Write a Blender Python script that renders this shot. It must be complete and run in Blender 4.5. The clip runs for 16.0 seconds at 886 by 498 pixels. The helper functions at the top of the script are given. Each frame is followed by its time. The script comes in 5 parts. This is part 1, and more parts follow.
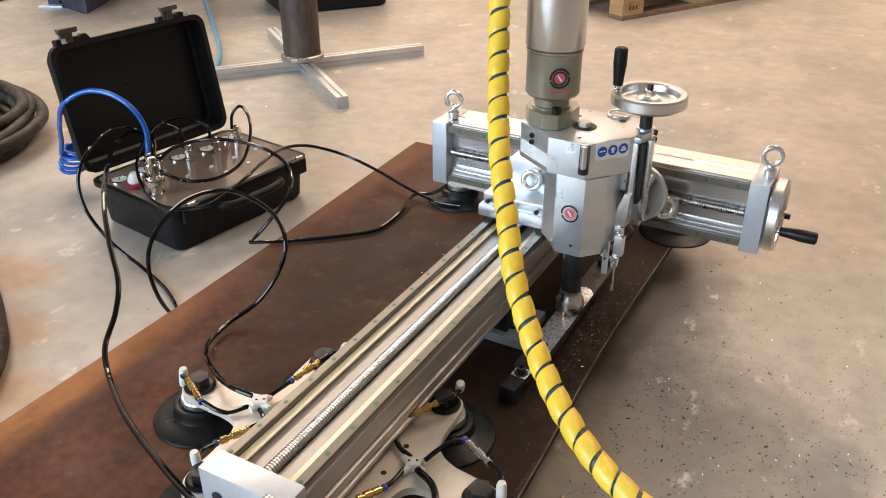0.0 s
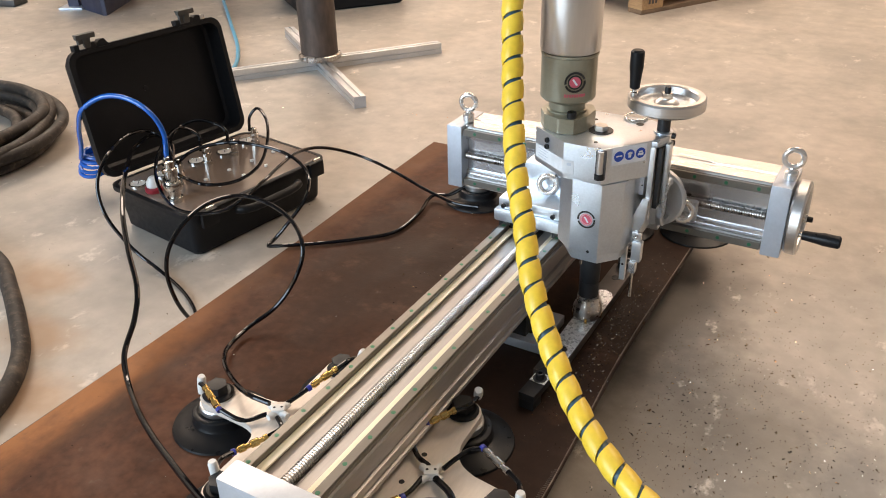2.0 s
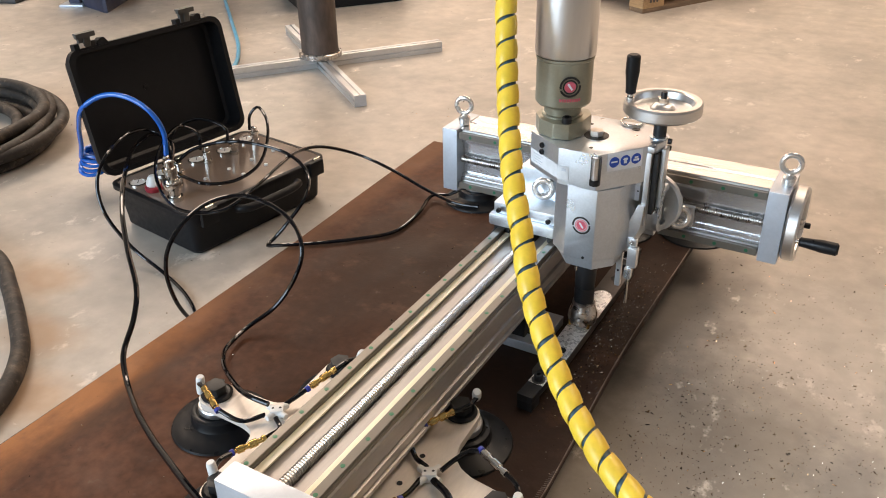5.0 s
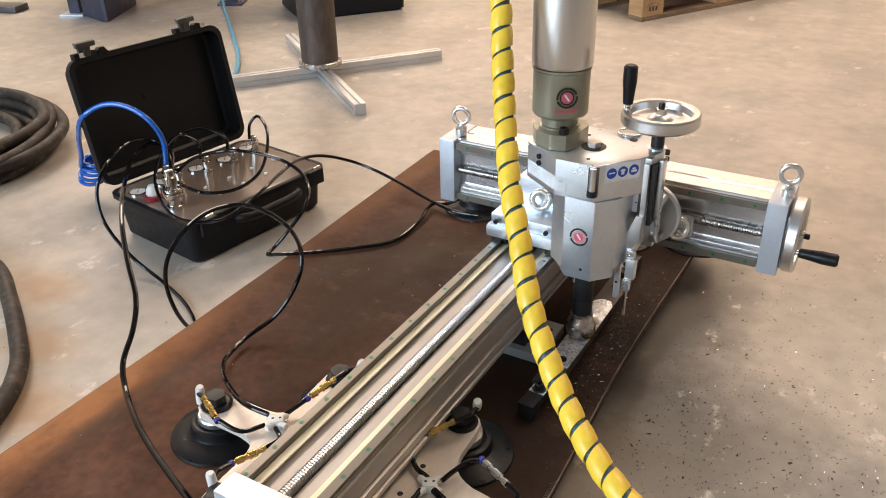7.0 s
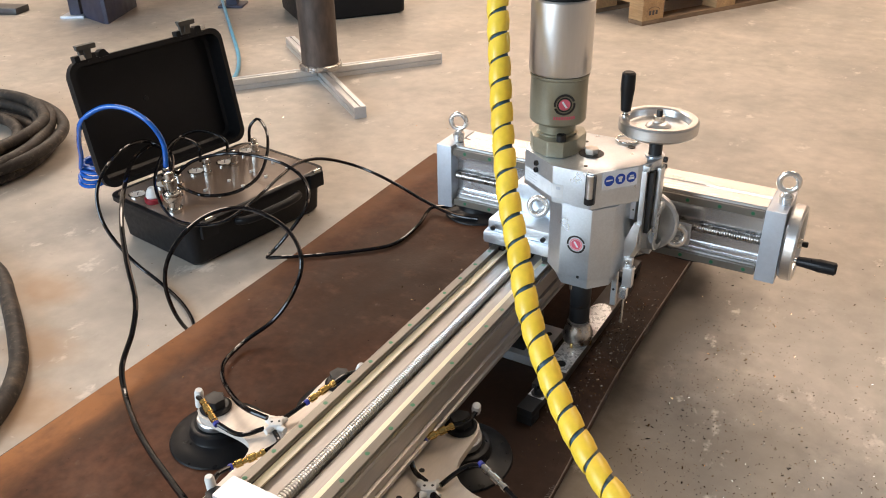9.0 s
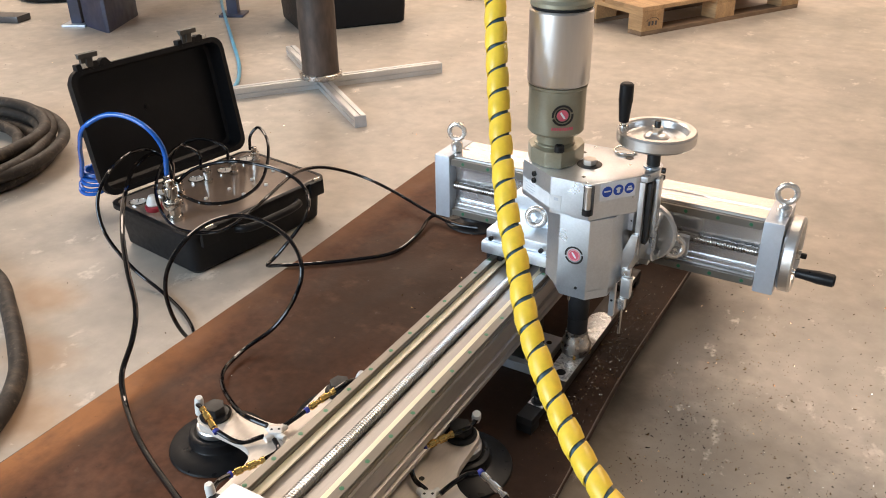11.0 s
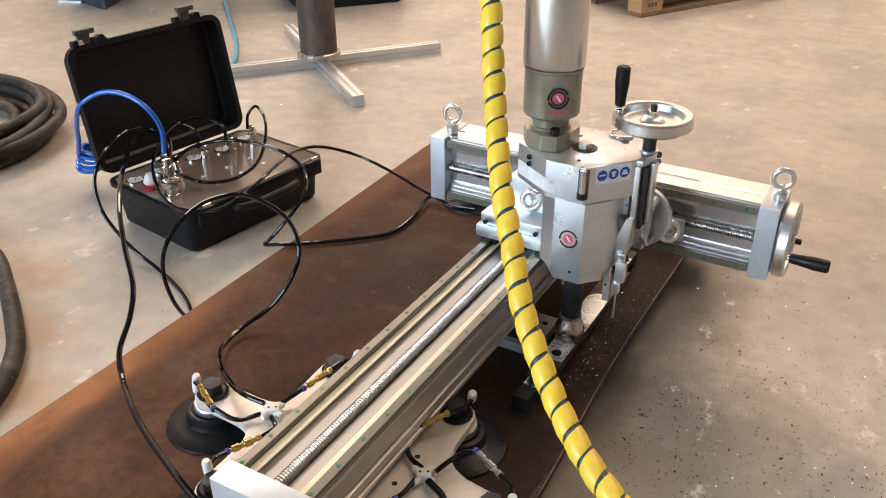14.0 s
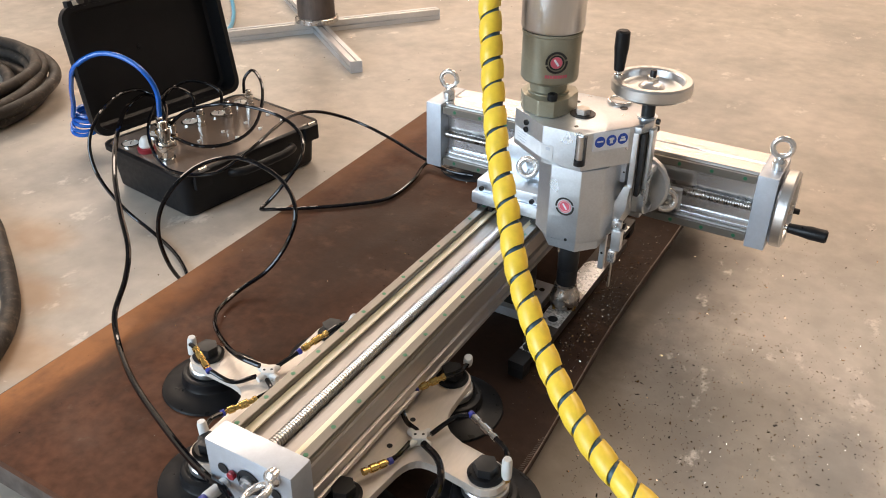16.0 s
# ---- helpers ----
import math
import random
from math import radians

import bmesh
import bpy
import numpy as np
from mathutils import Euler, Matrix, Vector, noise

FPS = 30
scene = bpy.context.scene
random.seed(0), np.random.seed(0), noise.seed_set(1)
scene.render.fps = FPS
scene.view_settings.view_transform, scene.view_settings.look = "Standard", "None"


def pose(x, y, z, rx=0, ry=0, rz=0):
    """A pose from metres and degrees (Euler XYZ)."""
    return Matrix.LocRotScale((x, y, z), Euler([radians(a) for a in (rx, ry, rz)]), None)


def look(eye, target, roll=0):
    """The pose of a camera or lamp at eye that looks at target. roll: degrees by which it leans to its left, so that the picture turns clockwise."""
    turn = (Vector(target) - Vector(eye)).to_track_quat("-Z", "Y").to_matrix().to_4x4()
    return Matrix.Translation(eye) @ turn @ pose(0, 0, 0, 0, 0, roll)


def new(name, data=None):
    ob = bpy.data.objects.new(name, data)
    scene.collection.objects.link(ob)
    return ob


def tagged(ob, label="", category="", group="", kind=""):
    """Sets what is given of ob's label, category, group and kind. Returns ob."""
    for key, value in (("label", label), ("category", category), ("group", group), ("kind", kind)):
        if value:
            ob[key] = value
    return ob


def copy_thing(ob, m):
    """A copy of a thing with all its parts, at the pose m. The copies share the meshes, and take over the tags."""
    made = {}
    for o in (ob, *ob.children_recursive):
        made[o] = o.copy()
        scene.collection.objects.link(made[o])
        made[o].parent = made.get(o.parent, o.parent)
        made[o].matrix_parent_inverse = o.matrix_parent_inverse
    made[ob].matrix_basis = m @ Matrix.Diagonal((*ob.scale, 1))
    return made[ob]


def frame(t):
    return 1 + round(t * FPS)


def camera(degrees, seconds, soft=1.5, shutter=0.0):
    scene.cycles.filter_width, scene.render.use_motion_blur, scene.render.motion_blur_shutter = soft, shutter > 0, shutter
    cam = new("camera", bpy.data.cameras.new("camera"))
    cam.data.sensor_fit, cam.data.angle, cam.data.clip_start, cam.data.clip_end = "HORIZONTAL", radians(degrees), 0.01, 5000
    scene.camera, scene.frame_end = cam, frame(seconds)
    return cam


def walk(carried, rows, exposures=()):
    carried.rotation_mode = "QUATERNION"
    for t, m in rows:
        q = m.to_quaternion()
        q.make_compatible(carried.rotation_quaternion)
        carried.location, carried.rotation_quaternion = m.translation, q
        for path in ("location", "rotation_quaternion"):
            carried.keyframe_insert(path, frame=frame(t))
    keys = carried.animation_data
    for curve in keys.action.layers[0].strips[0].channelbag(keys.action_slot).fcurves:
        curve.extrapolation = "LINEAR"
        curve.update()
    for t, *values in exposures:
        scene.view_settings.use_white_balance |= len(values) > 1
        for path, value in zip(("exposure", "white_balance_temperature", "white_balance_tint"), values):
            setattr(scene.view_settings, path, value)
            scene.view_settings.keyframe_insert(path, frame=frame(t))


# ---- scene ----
cam = camera(56.01, 16.0, soft=1.0)

# the hand-held path: time and pose
walk(cam, [
    (0.0, pose(0.5504, -0.6113, 1.0381, 61.085, 0.032, 28.946)),
    (0.5, pose(0.5481, -0.6144, 1.0362, 62.528, 0.117, 29.378)),
    (1.0, pose(0.5493, -0.6170, 1.0368, 62.236, 0.385, 29.839)),
    (1.5, pose(0.5501, -0.6041, 1.0466, 61.303, 1.041, 29.891)),
    (2.0, pose(0.5462, -0.5917, 1.0500, 60.685, 1.111, 29.956)),
    (2.5, pose(0.5434, -0.5905, 1.0530, 60.278, 1.130, 29.926)),
    (3.0, pose(0.5448, -0.5881, 1.0512, 60.200, 1.068, 29.842)),
    (3.5, pose(0.5429, -0.5879, 1.0526, 60.237, 0.968, 29.866)),
    (4.0, pose(0.5458, -0.5873, 1.0548, 60.329, 0.923, 30.017)),
    (6.5, pose(0.5479, -0.5870, 1.0570, 60.833, 1.025, 30.150)),
    (7.0, pose(0.5457, -0.5843, 1.0568, 61.021, 1.102, 30.031)),
    (7.5, pose(0.5453, -0.5847, 1.0570, 61.014, 1.099, 29.931)),
    (8.0, pose(0.5444, -0.5855, 1.0572, 61.015, 1.052, 29.904)),
    (8.5, pose(0.5457, -0.5852, 1.0592, 60.987, 1.046, 29.977)),
    (9.0, pose(0.5449, -0.5841, 1.0598, 61.189, 0.885, 30.096)),
    (11.5, pose(0.5447, -0.5890, 1.0597, 61.848, 0.703, 30.119)),
    (12.0, pose(0.5446, -0.5870, 1.0599, 61.723, 0.685, 30.306)),
    (12.5, pose(0.5455, -0.5907, 1.0605, 61.510, 0.687, 30.290)),
    (13.0, pose(0.5474, -0.5908, 1.0591, 61.062, 0.757, 30.104)),
    (13.5, pose(0.5478, -0.5927, 1.0580, 60.709, 0.396, 30.087)),
    (14.0, pose(0.5463, -0.5918, 1.0598, 60.537, 0.222, 30.150)),
    (14.5, pose(0.5455, -0.5926, 1.0561, 60.390, 0.094, 30.208)),
    (15.0, pose(0.5463, -0.5931, 1.0567, 60.161, 0.208, 30.226)),
    (15.5, pose(0.5444, -0.5907, 1.0547, 59.880, 0.055, 30.242)),
    (16.0, pose(0.5461, -0.5911, 1.0445, 58.596, -0.326, 30.248)),
])

# the feed of the machine along its bed: time and metres
FEED = [(0, 0.0674), (1, 0.0633), (2, 0.0579), (3, 0.0519), (4, 0.0454), (5, 0.0388), (6, 0.0323), (7, 0.0260), (8, 0.0201), (9, 0.0147), (10, 0.0098), (11, 0.0053), (12, 0.0013), (13, -0.0024), (14, -0.0061), (15, -0.0098), (16, -0.0140)]

# ---------------------------------------------------------------- light
world = bpy.data.worlds.new("sky")
scene.world = world
world.use_nodes = True
wn = world.node_tree.nodes
sky = wn.new("ShaderNodeTexSky")
sky.sky_type, sky.sun_disc = "NISHITA", False
sky.sun_elevation, sky.sun_rotation = radians(38), radians(200)
world.node_tree.links.new(sky.outputs[0], wn["Background"].inputs[0])
wn["Background"].inputs[1].default_value = 0.12
scene.view_settings.exposure = 0.19


def area_lamp(name, size_x, size_y, watts, colour, m):
    data = bpy.data.lights.new(name, "AREA")
    data.shape, data.size, data.size_y, data.energy, data.color = "RECTANGLE", size_x, size_y, watts, colour
    ob = new(name, data)
    ob.matrix_world = m
    return ob


# skylights in the roof, high windows in the far wall, and the open gate behind the camera
WARM, COOL, EVENING = (1.0, 0.81, 0.65), (0.64, 0.82, 1.0), (1.0, 0.57, 0.27)
for y in (2.45, 5.4, 8.35):
    area_lamp("skylight_lamp", 2.4, 2.1, 215, WARM, pose(-6.3, y, 5.9))
area_lamp("skylight_lamp", 2.6, 5.2, 265, (1.0, 0.78, 0.58), pose(1.4, 5.0, 5.9))
area_lamp("skylight_lamp", 3.8, 0.9, 110, WARM, pose(-3.2, 9.2, 5.9))
area_lamp("window_lamp", 10.4, 1.7, 135, EVENING, pose(-0.75, 9.95, 4.1, -90, 0, 0))
area_lamp("gate_lamp", 4.0, 3.6, 430, COOL, look((-2.8, -4.9, 2.2), (-1.6, 0, 1.2)))

# ---------------------------------------------------------------- materials


def material(name, base, rough=0.5, metal=0.0, dark=None, scale=8.0, mix=(0.35, 0.65), fine=0.0, fine_scale=300.0,
             bump=0.0, bump_scale=120.0, rough_var=0.0, stretch=(1, 1, 1), coat=0.0, specular=0.5, per_object=0.0):
    """A surface with two scales of colour change, roughness change and fine relief."""
    m = bpy.data.materials.new(name)
    m.use_nodes = True
    nt = m.node_tree
    b = nt.nodes["Principled BSDF"]
    link = nt.links.new

    def node(kind, **kw):
        n = nt.nodes.new(kind)
        for k, v in kw.items():
            n.inputs[k].default_value = v
        return n
    tc = nt.nodes.new("ShaderNodeTexCoord")
    mp = node("ShaderNodeMapping", Scale=stretch)
    link(tc.outputs["Object"], mp.inputs[0])
    n1 = node("ShaderNodeTexNoise", Scale=scale, Detail=6.0, Roughness=0.62)
    link(mp.outputs[0], n1.inputs["Vector"])
    ramp = nt.nodes.new("ShaderNodeValToRGB")
    ramp.color_ramp.elements[0].position, ramp.color_ramp.elements[1].position = mix
    dark = dark or tuple(c * 0.82 for c in base)
    ramp.color_ramp.elements[0].color = (*dark, 1)
    ramp.color_ramp.elements[1].color = (*base, 1)
    link(n1.outputs[0], ramp.inputs[0])
    col = ramp.outputs[0]
    if fine:
        n2 = node("ShaderNodeTexNoise", Scale=fine_scale, Detail=3.0)
        link(mp.outputs[0], n2.inputs["Vector"])
        mr = node("ShaderNodeMapRange")
        mr.inputs[3].default_value, mr.inputs[4].default_value = 1 - fine, 1 + fine
        mr.inputs[1].default_value, mr.inputs[2].default_value = 0.3, 0.7
        link(n2.outputs[0], mr.inputs[0])
        mx = nt.nodes.new("ShaderNodeVectorMath")
        mx.operation = "SCALE"
        link(col, mx.inputs[0])
        link(mr.outputs[0], mx.inputs[3])
        col = mx.outputs[0]
    if per_object:
        oi = nt.nodes.new("ShaderNodeObjectInfo")
        mr = node("ShaderNodeMapRange")
        mr.inputs[3].default_value, mr.inputs[4].default_value = 1 - per_object, 1 + per_object
        link(oi.outputs["Random"], mr.inputs[0])
        mx = nt.nodes.new("ShaderNodeVectorMath")
        mx.operation = "SCALE"
        link(col, mx.inputs[0])
        link(mr.outputs[0], mx.inputs[3])
        col = mx.outputs[0]
    link(col, b.inputs["Base Color"])
    b.inputs["Metallic"].default_value = metal
    b.inputs["Roughness"].default_value = rough
    b.inputs["Coat Weight"].default_value = coat
    b.inputs["Specular IOR Level"].default_value = specular
    if rough_var:
        n3 = node("ShaderNodeTexNoise", Scale=scale * 2.3, Detail=4.0)
        link(mp.outputs[0], n3.inputs["Vector"])
        mr = node("ShaderNodeMapRange")
        mr.inputs[1].default_value, mr.inputs[2].default_value = 0.3, 0.7
        mr.inputs[3].default_value, mr.inputs[4].default_value = max(0.02, rough - rough_var), min(1, rough + rough_var)
        link(n3.outputs[0], mr.inputs[0])
        link(mr.outputs[0], b.inputs["Roughness"])
    if bump:
        n4 = node("ShaderNodeTexNoise", Scale=bump_scale, Detail=4.0)
        link(mp.outputs[0], n4.inputs["Vector"])
        bp = node("ShaderNodeBump", Strength=bump, Distance=0.002)
        link(n4.outputs[0], bp.inputs["Height"])
        link(bp.outputs[0], b.inputs["Normal"])
    return m


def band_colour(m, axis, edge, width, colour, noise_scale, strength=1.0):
    """Lay another colour with a ragged border over a material, along one axis of the thing."""
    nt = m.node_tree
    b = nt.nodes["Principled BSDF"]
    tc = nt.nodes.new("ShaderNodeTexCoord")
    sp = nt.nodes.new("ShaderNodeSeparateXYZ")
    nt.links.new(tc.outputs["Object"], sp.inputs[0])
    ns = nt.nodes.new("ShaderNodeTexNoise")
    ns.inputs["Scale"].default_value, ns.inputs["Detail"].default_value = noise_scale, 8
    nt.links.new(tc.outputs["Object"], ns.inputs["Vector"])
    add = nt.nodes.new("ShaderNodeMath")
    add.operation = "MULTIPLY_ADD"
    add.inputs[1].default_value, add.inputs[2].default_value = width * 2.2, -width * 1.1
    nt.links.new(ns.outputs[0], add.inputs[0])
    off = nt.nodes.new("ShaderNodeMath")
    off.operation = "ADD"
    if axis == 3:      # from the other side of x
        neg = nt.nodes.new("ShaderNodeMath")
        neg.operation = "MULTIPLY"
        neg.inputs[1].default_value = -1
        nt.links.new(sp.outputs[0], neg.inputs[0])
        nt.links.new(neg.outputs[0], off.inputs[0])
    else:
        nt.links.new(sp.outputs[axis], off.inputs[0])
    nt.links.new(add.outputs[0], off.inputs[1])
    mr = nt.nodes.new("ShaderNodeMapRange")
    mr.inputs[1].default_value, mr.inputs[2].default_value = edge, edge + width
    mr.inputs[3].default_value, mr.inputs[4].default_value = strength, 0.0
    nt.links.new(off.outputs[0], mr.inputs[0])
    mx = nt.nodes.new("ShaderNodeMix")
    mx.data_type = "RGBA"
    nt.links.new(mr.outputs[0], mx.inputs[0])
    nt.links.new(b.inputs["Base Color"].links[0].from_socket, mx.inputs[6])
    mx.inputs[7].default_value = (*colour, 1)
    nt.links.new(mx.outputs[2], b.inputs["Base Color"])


CONCRETE = material("concrete_floor", (0.50, 0.43, 0.36), 0.42, dark=(0.36, 0.32, 0.265), scale=1.3, mix=(0.28, 0.66), fine=0.12,
                    fine_scale=16, bump=0.12, bump_scale=60, rough_var=0.12)


def stain(m, scale, low, high, colour, strength, stretch=(1, 1, 1), detail=6.0):
    """Patches of another tone over a material, where a noise rises over a threshold."""
    nt = m.node_tree
    b = nt.nodes["Principled BSDF"]
    tc = nt.nodes.new("ShaderNodeTexCoord")
    mp = nt.nodes.new("ShaderNodeMapping")
    mp.inputs["Scale"].default_value = stretch
    nt.links.new(tc.outputs["Object"], mp.inputs[0])
    ns = nt.nodes.new("ShaderNodeTexNoise")
    ns.inputs["Scale"].default_value, ns.inputs["Detail"].default_value, ns.inputs["Roughness"].default_value = scale, detail, 0.7
    nt.links.new(mp.outputs[0], ns.inputs["Vector"])
    mr = nt.nodes.new("ShaderNodeMapRange")
    mr.inputs[1].default_value, mr.inputs[2].default_value = low, high
    mr.inputs[3].default_value, mr.inputs[4].default_value = 0.0, strength
    nt.links.new(ns.outputs[0], mr.inputs[0])
    mx = nt.nodes.new("ShaderNodeMix")
    mx.data_type = "RGBA"
    nt.links.new(mr.outputs[0], mx.inputs[0])
    nt.links.new(b.inputs["Base Color"].links[0].from_socket, mx.inputs[6])
    mx.inputs[7].default_value = (*colour, 1)
    nt.links.new(mx.outputs[2], b.inputs["Base Color"])


stain(CONCRETE, 0.9, 0.50, 0.68, (0.33, 0.30, 0.26), 0.55)
stain(CONCRETE, 5.5, 0.57, 0.70, (0.66, 0.58, 0.50), 0.28, (1, 0.9, 1), 9.0)
stain(CONCRETE, 13.0, 0.66, 0.76, (0.26, 0.22, 0.18), 0.55)
stain(CONCRETE, 34.0, 0.66, 0.74, (0.75, 0.68, 0.60), 0.55, (0.8, 1, 1))
stain(CONCRETE, 2.2, 0.46, 0.66, (0.25, 0.225, 0.19), 0.55, (1, 0.8, 1), 10.0)
stain(CONCRETE, 70.0, 0.66, 0.74, (0.20, 0.17, 0.14), 0.45)


def stain_shade_patch(m, centre, radii, colour, strength, ragged=0.5):
    """A ragged-edged patch of stain or painted shade, mixed into a surface's colour."""
    nt = m.node_tree
    b = nt.nodes["Principled BSDF"]
    tc = nt.nodes.new("ShaderNodeTexCoord")
    mp = nt.nodes.new("ShaderNodeMapping")
    mp.inputs["Location"].default_value = (-centre[0] / radii[0], -centre[1] / radii[1], 0)
    mp.inputs["Scale"].default_value = (1 / radii[0], 1 / radii[1], 1)
    nt.links.new(tc.outputs["Object"], mp.inputs[0])
    ln = nt.nodes.new("ShaderNodeVectorMath")
    ln.operation = "LENGTH"
    nt.links.new(mp.outputs[0], ln.inputs[0])
    ns = nt.nodes.new("ShaderNodeTexNoise")
    ns.inputs["Scale"].default_value, ns.inputs["Detail"].default_value, ns.inputs["Roughness"].default_value = 5.0, 9, 0.68
    nt.links.new(tc.outputs["Object"], ns.inputs["Vector"])
    ad = nt.nodes.new("ShaderNodeMath")
    ad.operation = "MULTIPLY_ADD"
    ad.inputs[1].default_value = ragged * 3
    nt.links.new(ns.outputs[0], ad.inputs[0])
    nt.links.new(ln.outputs["Value"], ad.inputs[2])
    mr = nt.nodes.new("ShaderNodeMapRange")
    mr.inputs[1].default_value, mr.inputs[2].default_value = ragged * 1.5 + 0.35, ragged * 1.5 + 1.05
    mr.inputs[3].default_value, mr.inputs[4].default_value = strength, 0.0
    nt.links.new(ad.outputs[0], mr.inputs[0])
    mx = nt.nodes.new("ShaderNodeMix")
    mx.data_type = "RGBA"
    nt.links.new(mr.outputs[0], mx.inputs[0])
    nt.links.new(b.inputs["Base Color"].links[0].from_socket, mx.inputs[6])
    mx.inputs[7].default_value = (*colour, 1)
    nt.links.new(mx.outputs[2], b.inputs["Base Color"])


# oil and swarf dirt on the cutter's side, mixed with the machine's painted shadow
stain_shade_patch(CONCRETE, (0.36, 0.42), (0.46, 0.56), (0.20, 0.165, 0.125), 0.35, 0.75)
stain_shade_patch(CONCRETE, (0.62, 0.62), (0.10, 0.16), (0.17, 0.165, 0.16), 0.55, 0.7)
# shade beside the plate and under the cross beam, painted as darker concrete
stain_shade_patch(CONCRETE, (0.33, 0.62), (0.24, 0.40), (0.10, 0.088, 0.074), 0.42, 0.4)
stain_shade_patch(CONCRETE, (0.21, 1.02), (0.17, 0.42), (0.065, 0.060, 0.056), 0.75, 0.3)
stain(CONCRETE, 9.0, 0.60, 0.66, (0.66, 0.59, 0.51), 0.75, (1, 0.7, 1), 10.0)
for spot in ((-1.20, 0.43), (-1.00, 0.26), (-0.82, 0.12)):
    stain_shade_patch(CONCRETE, spot, (0.13, 0.09), (0.40, 0.22, 0.09), 0.55, 0.35)
PLASTER = material("plaster_wall", (0.50, 0.47, 0.43), 0.8, scale=2.0, fine=0.05, fine_scale=80)
DARK_WALL = material("grey_wall", (0.40, 0.40, 0.40), 0.7, scale=2.0, fine=0.05, fine_scale=80)
ROOF = material("roof_sheet", (0.35, 0.35, 0.35), 0.6, scale=1.0)
PLATE = material("mill_scale_steel", (0.118, 0.048, 0.026), 0.50, metal=0.0, specular=0.08, dark=(0.076, 0.033, 0.019), scale=4.0, mix=(0.25, 0.75), fine=0.22,
                 fine_scale=55, bump=0.12, bump_scale=140, rough_var=0.10)
band_colour(PLATE, 0, -0.635, 0.05, (0.19, 0.088, 0.042), 9.0, 0.6)
stain_shade_patch(PLATE, (-0.66, 0.10), (0.13, 0.42), (0.36, 0.150, 0.058), 0.85, 0.4)
# darker ragged patch over the plate's middle and far part
stain_shade_patch(PLATE, (-0.36, 0.78), (0.36, 0.60), (0.034, 0.0175, 0.0105), 0.86, 0.22)
stain_shade_patch(PLATE, (-0.56, 0.16), (0.035, 0.30), (0.040, 0.024, 0.018), 0.6, 0.5)
# darker band with a ragged border on the plate's right part
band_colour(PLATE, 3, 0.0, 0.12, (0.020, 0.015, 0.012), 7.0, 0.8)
stain(PLATE, 6.0, 0.55, 0.72, (0.105, 0.060, 0.042), 0.35)
stain(PLATE, 3.0, 0.52, 0.66, (0.038, 0.024, 0.018), 0.45, (1.6, 0.7, 1))
stain(PLATE, 24.0, 0.64, 0.74, (0.15, 0.105, 0.08), 0.4)
stain(PLATE, 11.0, 0.54, 0.70, (0.14, 0.066, 0.036), 0.35, (1, 1.4, 1), 9.0)
stain(PLATE, 60.0, 0.66, 0.74, (0.030, 0.018, 0.013), 0.6)
PLATE_EDGE = material("cut_steel_edge", (0.16, 0.13, 0.11), 0.5, metal=0.4, dark=(0.07, 0.05, 0.04), scale=20)
ALU = material("anodised_aluminium", (0.74, 0.75, 0.76), 0.34, metal=0.85, scale=6, fine=0.03, fine_scale=200, rough_var=0.05, stretch=(1, 0.2, 1))
ALU_FACE = material("milled_aluminium", (0.47, 0.435, 0.405), 0.40, metal=0.5, scale=9, fine=0.05, fine_scale=260, rough_var=0.07, stretch=(1, 0.12, 1))
ALU_CROSS = material("brushed_aluminium", (0.78, 0.79, 0.80), 0.24, metal=0.92, scale=6, fine=0.03, fine_scale=200, rough_var=0.05, stretch=(0.2, 1, 1))
ALU_GREY = material("grey_anodised_aluminium", (0.58, 0.62, 0.68), 0.36, metal=0.55, scale=5, fine=0.03, fine_scale=180, rough_var=0.05)
CAST = material("blasted_aluminium", (0.70, 0.745, 0.79), 0.32, metal=0.85, scale=7, fine=0.04, fine_scale=250, bump=0.03, bump_scale=500, rough_var=0.06)
SPIDER = material("cut_aluminium_plate", (0.74, 0.66, 0.58), 0.45, metal=0.35, scale=9, fine=0.05, fine_scale=150, rough_var=0.08, stretch=(1, 0.3, 1))
STEEL = material("polished_steel", (0.82, 0.80, 0.77), 0.24, metal=0.85, scale=10, fine=0.05, fine_scale=150, rough_var=0.06)
TURNED = material("turned_steel", (0.70, 0.69, 0.68), 0.35, metal=1.0, scale=3, fine=0.025, fine_scale=90, rough_var=0.03, stretch=(1, 1, 14))
BARREL = material("brushed_motor_steel", (0.74, 0.73, 0.72), 0.33, metal=1.0, scale=4, fine=0.02, fine_scale=200, stretch=(1, 1, 0.1))
# cream base colour stands in for warm light reflected along the ledges
LEDGE_SHEEN = material("aluminium_ledge_sheen", (0.94, 0.84, 0.61), 0.42, metal=0.15, scale=9, stretch=(1, 0.12, 1), fine=0.04)
SPINDLE = material("rolled_spindle_steel", (0.60, 0.585, 0.57), 0.30, metal=1.0, scale=30, fine=0.06)
RAIL_FLANK = material("rail_flank_steel", (0.22, 0.20, 0.17), 0.32, metal=0.6, scale=8, stretch=(1, 0.15, 1))
RAIL = material("ground_rail_steel", (0.22, 0.175, 0.125), 0.18, metal=0.45, scale=8, fine=0.08, fine_scale=120, rough_var=0.07, stretch=(1, 0.15, 1))
RAIL_SIDE = material("rail_steel_dark", (0.10, 0.10, 0.105), 0.30, metal=0.7, scale=8)
CUTTER = material("cutter_steel", (0.60, 0.57, 0.54), 0.30, metal=1.0, dark=(0.30, 0.28, 0.26), scale=40, rough_var=0.1)
BRIGHT = material("fresh_milled_steel", (0.93, 0.92, 0.90), 0.30, metal=0.4, dark=(0.74, 0.73, 0.72), scale=60, fine=0.15, fine_scale=400, rough_var=0.1)
